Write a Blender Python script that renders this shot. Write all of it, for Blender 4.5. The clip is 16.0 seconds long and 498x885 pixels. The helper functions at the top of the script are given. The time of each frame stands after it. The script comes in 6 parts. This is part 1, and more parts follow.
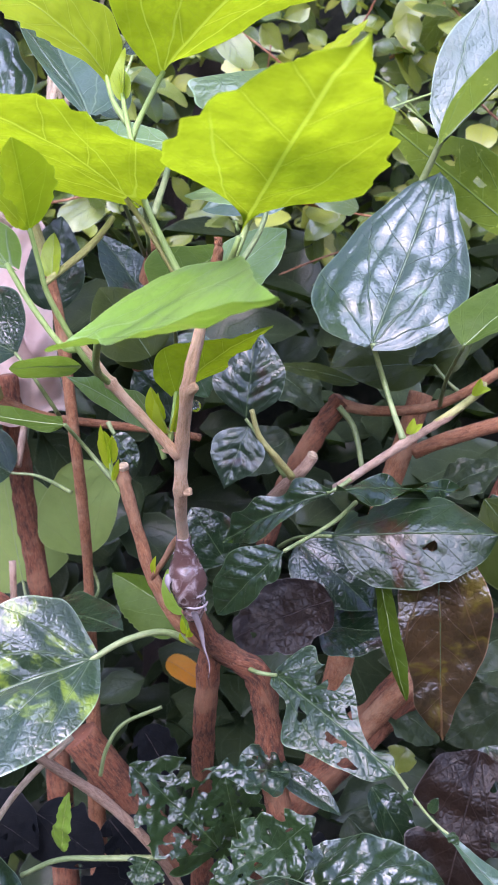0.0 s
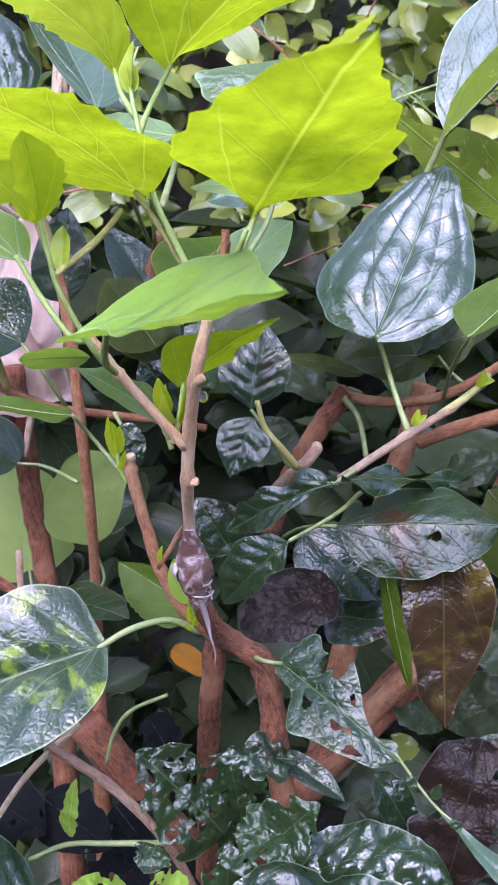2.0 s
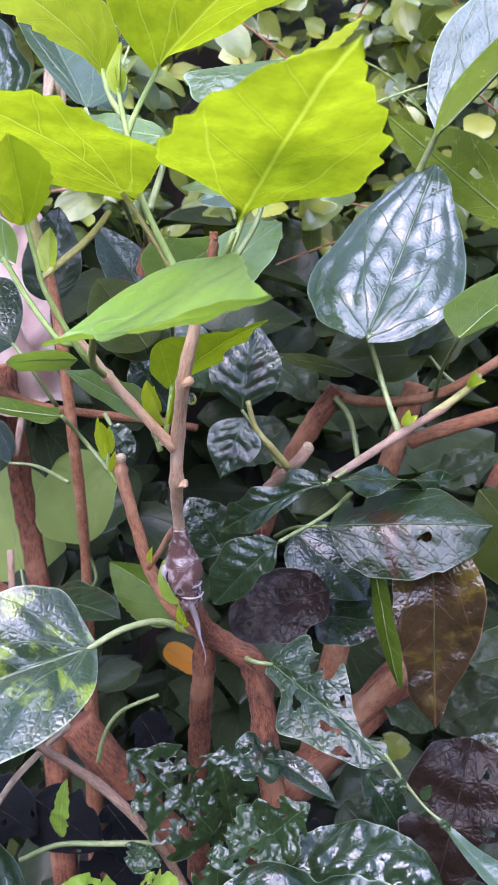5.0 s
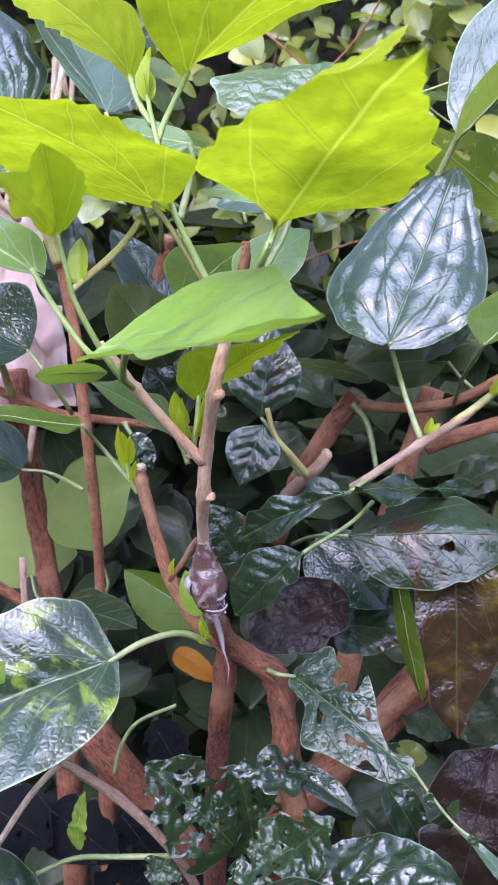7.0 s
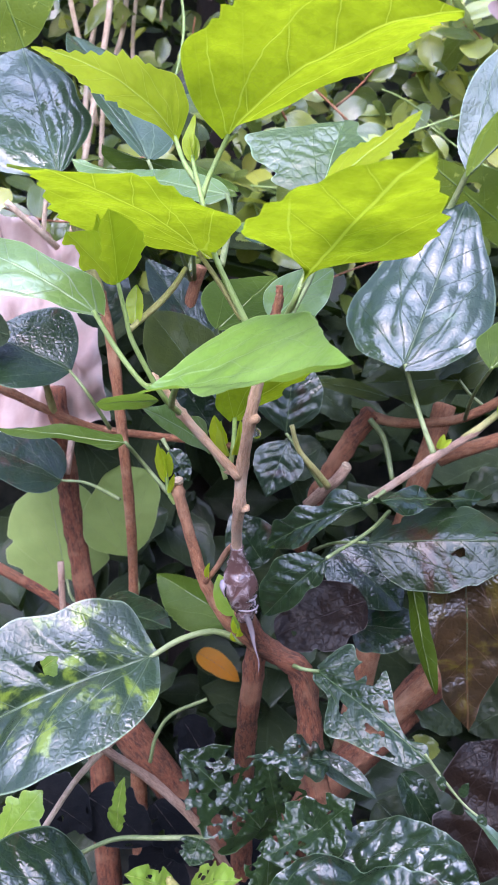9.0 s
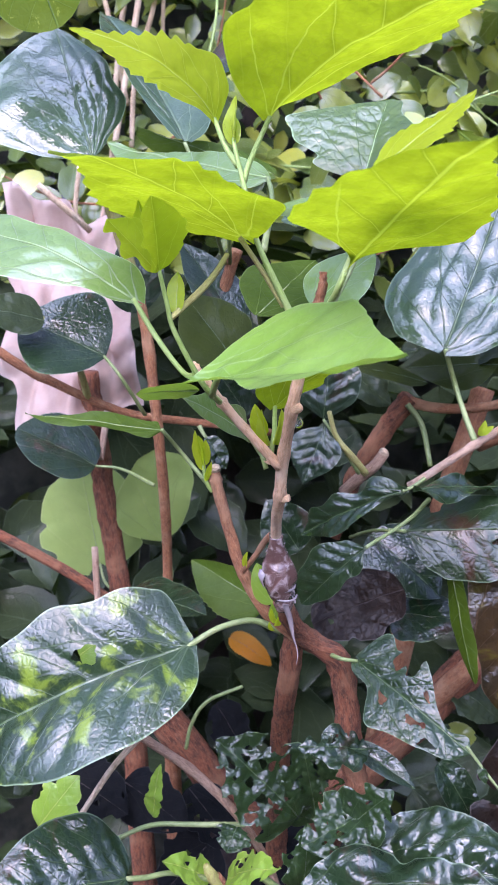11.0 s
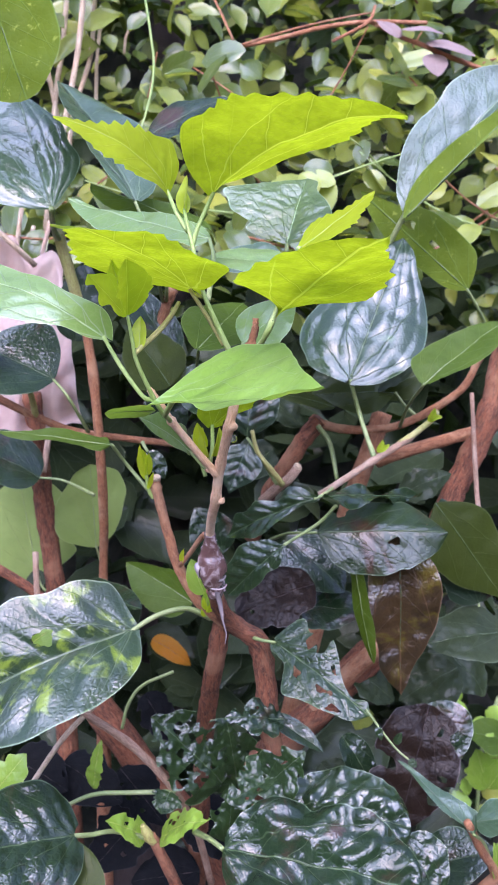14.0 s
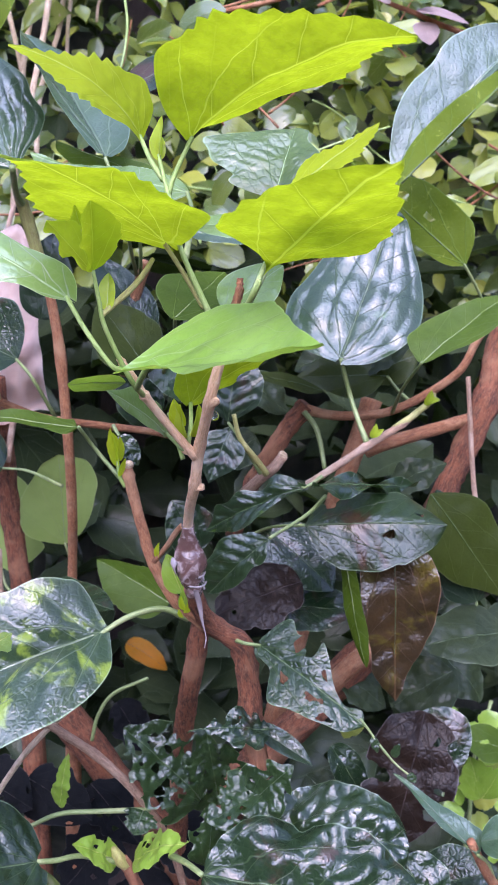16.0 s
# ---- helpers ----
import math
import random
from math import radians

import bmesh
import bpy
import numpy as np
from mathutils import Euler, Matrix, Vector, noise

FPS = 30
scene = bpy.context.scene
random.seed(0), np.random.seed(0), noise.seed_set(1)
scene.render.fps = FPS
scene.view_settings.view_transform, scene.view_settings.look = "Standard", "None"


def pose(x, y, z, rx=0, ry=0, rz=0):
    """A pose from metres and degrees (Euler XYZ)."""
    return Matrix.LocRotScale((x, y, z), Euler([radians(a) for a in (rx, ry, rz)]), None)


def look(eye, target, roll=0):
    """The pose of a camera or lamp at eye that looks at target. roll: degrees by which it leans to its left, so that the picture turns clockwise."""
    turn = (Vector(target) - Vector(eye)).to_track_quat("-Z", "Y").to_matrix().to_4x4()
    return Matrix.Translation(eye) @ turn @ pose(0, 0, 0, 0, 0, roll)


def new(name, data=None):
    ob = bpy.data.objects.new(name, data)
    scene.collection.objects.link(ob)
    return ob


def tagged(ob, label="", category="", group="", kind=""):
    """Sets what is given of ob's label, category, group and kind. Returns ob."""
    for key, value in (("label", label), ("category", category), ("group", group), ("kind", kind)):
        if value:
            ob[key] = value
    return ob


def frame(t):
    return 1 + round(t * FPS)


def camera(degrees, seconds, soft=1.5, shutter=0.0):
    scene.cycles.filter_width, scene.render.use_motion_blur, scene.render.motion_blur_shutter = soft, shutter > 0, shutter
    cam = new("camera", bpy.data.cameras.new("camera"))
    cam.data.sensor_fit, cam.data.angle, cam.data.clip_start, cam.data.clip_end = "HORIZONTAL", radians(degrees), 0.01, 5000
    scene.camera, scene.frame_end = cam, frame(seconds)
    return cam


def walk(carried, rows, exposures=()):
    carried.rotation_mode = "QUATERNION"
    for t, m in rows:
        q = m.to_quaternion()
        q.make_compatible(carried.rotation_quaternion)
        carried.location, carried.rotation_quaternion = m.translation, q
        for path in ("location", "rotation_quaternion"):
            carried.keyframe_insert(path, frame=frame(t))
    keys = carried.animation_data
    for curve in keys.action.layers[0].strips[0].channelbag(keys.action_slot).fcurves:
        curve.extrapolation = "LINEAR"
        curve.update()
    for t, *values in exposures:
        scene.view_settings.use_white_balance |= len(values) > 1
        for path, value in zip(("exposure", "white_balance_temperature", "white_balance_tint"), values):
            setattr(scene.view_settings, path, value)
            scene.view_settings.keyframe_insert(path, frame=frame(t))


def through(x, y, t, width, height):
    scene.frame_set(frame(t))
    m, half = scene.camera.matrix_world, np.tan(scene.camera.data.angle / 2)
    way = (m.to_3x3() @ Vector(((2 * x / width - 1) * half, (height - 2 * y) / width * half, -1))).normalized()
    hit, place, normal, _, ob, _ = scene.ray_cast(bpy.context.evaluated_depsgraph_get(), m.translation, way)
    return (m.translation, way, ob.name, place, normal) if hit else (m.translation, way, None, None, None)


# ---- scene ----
cam = camera(31.8, 16.0)
cam.data.dof.use_dof = True
cam.data.dof.focus_distance = 0.30
cam.data.dof.aperture_fstop = 55.0
METRES, EYE, TILT, LEAN, TURN = 0.30, 1.2, -6.0, 0.0, 0.0
ROWS = [
    (0.0, 0.0, 0.0, 0.0, -0.0, 0.0, -0.0),
    (0.5, -0.0021, 0.0118, -0.0041, 0.06, -0.15, 0.02),
    (1.0, -0.0033, 0.0061, -0.0021, 0.12, -0.29, 0.02),
    (1.5, -0.0026, -0.0003, -0.0005, 0.16, -0.47, -0.01),
    (2.0, -0.0034, -0.0096, -0.0001, 0.21, -0.61, -0.07),
    (2.5, -0.0041, -0.0078, 0.0001, 0.2, -0.72, -0.2),
    (3.0, -0.0037, -0.002, -0.0005, 0.12, -0.79, -0.24),
    (3.5, 0.0036, -0.0009, -0.0001, -0.06, -0.88, -0.28),
    (6.0, 0.0027, -0.0128, 0.0084, -0.15, -0.82, 0.05),
    (6.5, -0.0134, 0.0175, 0.0066, -0.26, -0.82, 0.05),
    (7.0, -0.0309, 0.0088, 0.0214, -0.32, -1.01, -0.0),
    (7.5, -0.0534, -0.0417, 0.0378, -0.39, -0.92, -0.14),
    (8.0, -0.077, -0.0948, 0.0376, -0.42, -0.65, -0.12),
    (10.5, -0.0102, -0.1083, 0.0412, 2.3, -1.6, 0.22),
    (11.0, -0.0716, -0.0877, 0.0501, 2.19, -2.05, 0.09),
    (11.5, -0.0809, -0.1562, 0.0662, 2.2, -2.04, -0.15),
    (12.0, -0.062, -0.1927, 0.0601, -0.23, -1.4, -0.75),
    (12.5, -0.1003, -0.178, 0.0318, -2.34, -0.89, -0.76),
    (13.0, -0.1321, -0.2025, 0.0238, -2.99, -0.53, -0.72),
    (13.5, -0.1305, -0.2514, 0.032, -3.48, -0.46, -0.68),
    (14.0, -0.115, -0.312, 0.0444, -3.94, -0.6, -0.6),
    (14.5, -0.1318, -0.3303, 0.0535, -4.6, -0.73, -0.55),
    (15.0, -0.1486, -0.3175, 0.0322, -5.21, -0.61, -0.54),
    (15.5, -0.1433, -0.2566, 0.0066, -5.47, -0.43, -0.62),
    (16.0, -0.1126, -0.1761, 0.0132, -5.43, -0.44, -0.6),
]
walk(cam, [(t, pose(0, 0, EYE, TILT, LEAN, TURN) @ pose(METRES * x, METRES * y, METRES * z, 90 + pitch, roll, yaw)) for t, x, y, z, yaw, pitch, roll in ROWS],
     exposures=((0.0, 1.75, 5950, 40), (6.5, 1.76, 5950, 40), (8.0, 1.67, 5800, 38), (11.5, 1.69, 5900, 39), (16.0, 1.67, 5930, 40)))

# ---- light ----
world = bpy.data.worlds.new("world")
scene.world = world
world.use_nodes = True
wt = world.node_tree
sky = wt.nodes.new("ShaderNodeTexSky")
sky.sky_type = "NISHITA"
sky.sun_disc = False
sky.sun_elevation, sky.sun_rotation = radians(50), radians(192)
sky.air_density, sky.dust_density, sky.ozone_density = 1.0, 3.0, 1.0
wt.nodes["Background"].inputs[1].default_value = 0.15
wt.links.new(sky.outputs[0], wt.nodes["Background"].inputs[0])
sun = new("sun", bpy.data.lights.new("sun", "SUN"))
sun.data.energy, sun.data.angle, sun.data.color = 1.9, radians(72), (0.57, 0.79, 1.0)
sun.matrix_world = look((-0.3, -1.06, 2.84), (0.0, 0.3, 1.2))


# ---- materials ----
class Nodes:
    """Short writing of node trees."""

    def __init__(self, name):
        self.mat = bpy.data.materials.new(name)
        self.mat.use_nodes = True
        self.t = self.mat.node_tree
        self.bsdf = self.t.nodes["Principled BSDF"]
        self.out = self.t.nodes["Material Output"]
        self.spot = self.chance = None

    def put(self, socket, value):
        if isinstance(value, (int, float)):
            socket.default_value = value
        elif isinstance(value, tuple):
            socket.default_value = (*value, 1.0) if len(value) == 3 and socket.type == "RGBA" else value
        else:
            self.t.links.new(value, socket)

    def math(self, op, a, b=0.0, c=0.0):
        n = self.t.nodes.new("ShaderNodeMath")
        n.operation = op
        for i, v in enumerate((a, b, c)):
            self.put(n.inputs[i], v)
        return n.outputs[0]

    def step(self, x, lo, hi, a=0.0, b=1.0):
        n = self.t.nodes.new("ShaderNodeMapRange")
        n.interpolation_type = "SMOOTHSTEP"
        for i, v in enumerate((x, lo, hi, a, b)):
            self.put(n.inputs[i], v)
        return n.outputs[0]

    def mix(self, f, a, b):
        n = self.t.nodes.new("ShaderNodeMix")
        n.data_type = "RGBA"
        self.put(n.inputs[0], f), self.put(n.inputs[6], a), self.put(n.inputs[7], b)
        return n.outputs[2]

    def noise(self, scale, detail=3.0, rough=0.6, vector=None, dist=0.0):
        n = self.t.nodes.new("ShaderNodeTexNoise")
        n.inputs["Scale"].default_value, n.inputs["Detail"].default_value = scale, detail
        n.inputs["Roughness"].default_value, n.inputs["Distortion"].default_value = rough, dist
        self.t.links.new(vector or self.place(), n.inputs["Vector"])
        return n.outputs[0]

    def voronoi(self, scale, feature="F1", vector=None):
        n = self.t.nodes.new("ShaderNodeTexVoronoi")
        n.feature = feature
        n.inputs["Scale"].default_value = scale
        self.t.links.new(vector or self.place(), n.inputs["Vector"])
        return n.outputs["Distance"]

    def place(self):
        """Local metres, shifted from object to object."""
        if self.spot is None:
            c = self.t.nodes.new("ShaderNodeTexCoord")
            r = self.t.nodes.new("ShaderNodeObjectInfo")
            a = self.t.nodes.new("ShaderNodeVectorMath")
            s = self.t.nodes.new("ShaderNodeMath")
            s.operation = "MULTIPLY"
            s.inputs[1].default_value = 37.0
            self.t.links.new(r.outputs["Random"], s.inputs[0])
            self.t.links.new(c.outputs["Object"], a.inputs[0])
            self.t.links.new(s.outputs[0], a.inputs[1])
            self.spot, self.chance = a.outputs[0], r.outputs["Random"]
        return self.spot

    def random(self):
        self.place()
        return self.chance

    def bump(self, height, strength, distance):
        n = self.t.nodes.new("ShaderNodeBump")
        n.inputs["Strength"].default_value, n.inputs["Distance"].default_value = strength, distance
        self.t.links.new(height, n.inputs["Height"])
        return n.outputs[0]


def leaf_material(name, col, col2, vein, glow=None, through=0.0, rough=0.4, coat=0.0, wet=0.0, laterals=6.0, patch=None, patch_at=0.6, patch_scale=32.0, spec=None, vein_glow=0.7, groove=1.0, islands=None, wrinkle=1.0, fine=0.5, down=0.0):
    """Blade of a leaf. col, col2: two tints; vein: tint of the veins; glow, through: light that passes through the blade;
    wet: film of water, uneven; patch: tint of brown or yellow patches; down: fine pale down on the blade."""
    n = Nodes(name)
    uv = n.t.nodes.new("ShaderNodeUVMap")
    sep = n.t.nodes.new("ShaderNodeSeparateXYZ")
    n.t.links.new(uv.outputs[0], sep.inputs[0])
    u = n.math("ABSOLUTE", n.math("MULTIPLY_ADD", sep.outputs[0], 2.0, -1.0))
    flat = n.t.nodes.new("ShaderNodeUVMap")
    flat.uv_map = "Flat"
    sep2 = n.t.nodes.new("ShaderNodeSeparateXYZ")
    n.t.links.new(flat.outputs[0], sep2.inputs[0])
    wob = n.math("MULTIPLY_ADD", n.noise(60.0, 2.0), 0.05, -0.025)
    x = n.math("ABSOLUTE", sep2.outputs[0])
    y = sep2.outputs[1]
    mid = n.step(x, 0.002, 0.0075, 1.0, 0.0)
    arch = n.math("MULTIPLY", y, n.math("MULTIPLY_ADD", y, -0.32, 1.0))
    lines, beside, fade = mid, n.step(x, 0.008, 0.035, 0.8, 0.0), n.step(y, 0.35, 0.85, 1.0, 0.25)
    inner = n.math("SUBTRACT", n.math("ADD", x, wob), n.math("MULTIPLY", arch, 0.42))
    for k in (0.42, 1.15):
        off = n.math("ABSOLUTE", n.math("SUBTRACT", n.math("ADD", x, wob), n.math("MULTIPLY", arch, k)))
        lines = n.math("MAXIMUM", lines, n.math("MULTIPLY", n.step(off, 0.0005, 0.0048, 0.9, 0.0), fade))
    pairs = n.math("MULTIPLY", n.math("ADD", n.math("SUBTRACT", y, n.math("MULTIPLY", x, 1.05)), wob), laterals)
    off = n.math("PINGPONG", n.math("ADD", pairs, n.math("MULTIPLY", n.step(sep2.outputs[0], -0.001, 0.001), 0.4)), 0.5)
    side = n.math("MULTIPLY", n.step(off, 0.004, 0.024, 0.75, 0.0), n.step(inner, -0.03, 0.02, 1.0, 0.25))
    beside = n.math("MAXIMUM", beside, n.math("MULTIPLY", n.step(off, 0.02, 0.10, 0.8, 0.0), n.step(inner, -0.03, 0.02, 1.0, 0.25)))
    veins = n.math("MULTIPLY", n.math("MAXIMUM", lines, side), n.step(u, 0.75, 0.98, 1.0, 0.3))
    net = n.step(n.voronoi(330.0, "DISTANCE_TO_EDGE"), 0.0, 0.12, 1.0, 0.0)
    tint = n.mix(n.step(n.noise(28.0, 4.0), 0.3, 0.7), col, col2)
    tint = n.mix(n.math("MULTIPLY", n.random(), 0.35), tint, col2)
    if islands:
        geo = n.t.nodes.new("ShaderNodeNewGeometry")
        chance = n.math("FRACT", n.math("ADD", geo.outputs["Random Per Island"], n.math("MULTIPLY", n.random(), 3.7)))
        tint = n.mix(n.step(chance, 0.35, 0.75, 0.85, 0.0), tint, islands[0])
        tint = n.mix(n.step(chance, 0.82, 0.95, 0.0, 0.85), tint, islands[1])
    patch_mask = None
    if patch:
        patch_mask = n.step(n.noise(patch_scale, 4.0, 0.65, dist=0.6), patch_at - 0.05, patch_at + 0.08)
        tint = n.mix(patch_mask, tint, patch)
    tint = n.mix(n.math("MULTIPLY", net, 0.22 * fine), tint, vein)
    tint = n.mix(n.math("MULTIPLY", veins, 0.75), tint, vein)
    rim = n.step(u, 0.968, 0.99)
    tint = n.mix(n.math("MULTIPLY", rim, 0.55), tint, tuple(min(0.9, (1.25 + 0.6 * wet) * c + 0.03 + 0.03 * wet) for c in vein))
    b = n.bsdf
    rough = rough + 0.2 * wet
    n.put(b.inputs["Base Color"], tint)
    cells = n.math("MULTIPLY_ADD", n.step(n.voronoi(330.0, "DISTANCE_TO_EDGE"), 0.0, 0.25), 0.25 * fine, 0.0)
    cells = n.math("ADD", cells, n.math("MULTIPLY", veins, groove))
    height = n.math("ADD", cells, n.math("MULTIPLY", n.noise(120.0, 4.0, 0.6), wrinkle))
    n.put(b.inputs["Normal"], n.bump(height, 0.55, 0.0009))
    r = n.math("MULTIPLY_ADD", n.step(n.noise(75.0, 3.0), 0.35, 0.65), 0.25 * rough + 0.12 * wet, rough)
    n.put(b.inputs["Roughness"], r)
    b.inputs["Specular IOR Level"].default_value = spec if spec is not None else (0.4 if coat else 0.2) - 0.25 * wet
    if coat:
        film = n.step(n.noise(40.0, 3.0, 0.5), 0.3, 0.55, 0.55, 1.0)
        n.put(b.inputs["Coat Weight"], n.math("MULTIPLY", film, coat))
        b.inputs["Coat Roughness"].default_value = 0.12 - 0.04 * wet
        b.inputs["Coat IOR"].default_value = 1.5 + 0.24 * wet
        wave = n.math("MULTIPLY", n.noise(34.0, 2.0, 0.45, dist=0.4), 0.22 + 0.10 * wet)
        crease = n.math("SUBTRACT", 1.0, n.math("ABSOLUTE", n.math("MULTIPLY_ADD", n.noise(190.0, 4.0, 0.62, dist=0.8), 2.0, -1.0)))
        wave = n.math("ADD", wave, n.math("MULTIPLY", crease, 0.02 + 0.08 * wrinkle * wet))
        mesh = n.math("MULTIPLY", n.step(n.voronoi(330.0, "DISTANCE_TO_EDGE"), 0.0, 0.3), (0.015 + 0.05 * wet) * wrinkle)
        wave = n.math("ADD", wave, n.math("ADD", mesh, n.math("MULTIPLY", veins, -0.2 * groove)))
        n.put(b.inputs["Coat Normal"], n.bump(wave, 0.55 + 0.35 * wet, 0.003))
    if down:
        b.inputs["Sheen Weight"].default_value = down
        b.inputs["Sheen Roughness"].default_value = 0.4
    if through:
        tr = n.t.nodes.new("ShaderNodeBsdfTranslucent")
        g = n.mix(n.step(n.noise(75.0, 4.0), 0.38, 0.68, 0.0, 0.7), glow, tuple(c * 0.72 for c in glow))
        g = n.mix(n.step(n.noise(210.0, 3.0, 0.6), 0.42, 0.66, 0.0, 0.5 * fine), g, tuple(c * 0.66 for c in glow))
        g = n.mix(n.math("MULTIPLY", beside, 0.6 * fine), g, tuple(c * 0.62 for c in glow))
        g = n.mix(n.math("MULTIPLY", net, 0.35 * fine), g, tuple(c * 0.7 for c in glow))
        g = n.mix(n.math("MULTIPLY", veins, 0.8), g, tuple(min(0.9, c * vein_glow + 0.03 * (vein_glow > 1)) for c in glow))
        if patch_mask:
            g = n.mix(patch_mask, g, tuple(0.6 * c for c in patch))
        n.put(tr.inputs[0], g)
        m = n.t.nodes.new("ShaderNodeMixShader")
        m.inputs[0].default_value = through
        n.t.links.new(b.outputs[0], m.inputs[1])
        n.t.links.new(tr.outputs[0], m.inputs[2])
        n.t.links.new(m.outputs[0], n.out.inputs[0])
    return n.mat


def bark_material(name, col, dark, light, scale=1.0, rough=0.8, relief=1.0, streaks=0.92):
    n = Nodes(name)
    c = n.t.nodes.new("ShaderNodeUVMap")
    m = n.t.nodes.new("ShaderNodeMapping")
    m.inputs["Scale"].default_value = (1.0, 0.2, 1.0)
    n.t.links.new(c.outputs[0], m.inputs[0])
    streak = n.noise(760.0 * scale, 8.0, 0.78, vector=m.outputs[0], dist=0.25)
    blot = n.noise(70.0 * scale, 3.0)
    fibre = n.noise(2600.0 * scale, 4.0, 0.7, vector=m.outputs[0])
    tint = n.mix(n.math("MULTIPLY", n.step(streak, 0.42, 0.55, 1.0, 0.0), streaks), col, dark)
    tint = n.mix(n.step(fibre, 0.48, 0.66, 0.0, 0.5), tint, light)
    tint = n.mix(n.step(fibre, 0.34, 0.46, 0.3, 0.0), tint, dark)
    tint = n.mix(n.math("MULTIPLY", n.step(blot, 0.48, 0.7), 0.7), tint, light)
    pores = n.step(n.voronoi(620.0 * scale), 0.1, 0.25, 1.0, 0.0)
    tint = n.mix(n.math("MULTIPLY", pores, 0.35), tint, light)
    n.put(n.bsdf.inputs["Base Color"], tint)
    n.bsdf.inputs["Roughness"].default_value = rough
    n.put(n.bsdf.inputs["Normal"], n.bump(n.math("ADD", n.math("ADD", streak, n.math("MULTIPLY", fibre, 0.5)), n.math("MULTIPLY", pores, 0.4)), min(1.0, 0.9 * relief), 0.0022))
    return n.mat


def plain_material(name, col, col2, rough=0.6, scale=60.0, relief=0.3, through=0.0, spec=0.5):
    n = Nodes(name)
    f = n.noise(scale, 5.0)
    tint = n.mix(n.step(f, 0.35, 0.65), col, col2)
    n.put(n.bsdf.inputs["Base Color"], tint)
    n.bsdf.inputs["Roughness"].default_value = rough
    n.bsdf.inputs["Specular IOR Level"].default_value = spec
    n.put(n.bsdf.inputs["Normal"], n.bump(f, relief, 0.002))
    if through:
        tr = n.t.nodes.new("ShaderNodeBsdfTranslucent")
        n.put(tr.inputs[0], tint)
        m = n.t.nodes.new("ShaderNodeMixShader")
        m.inputs[0].default_value = through
        n.t.links.new(n.bsdf.outputs[0], m.inputs[1])
        n.t.links.new(tr.outputs[0], m.inputs[2])
        n.t.links.new(m.outputs[0], n.out.inputs[0])
    return n.mat


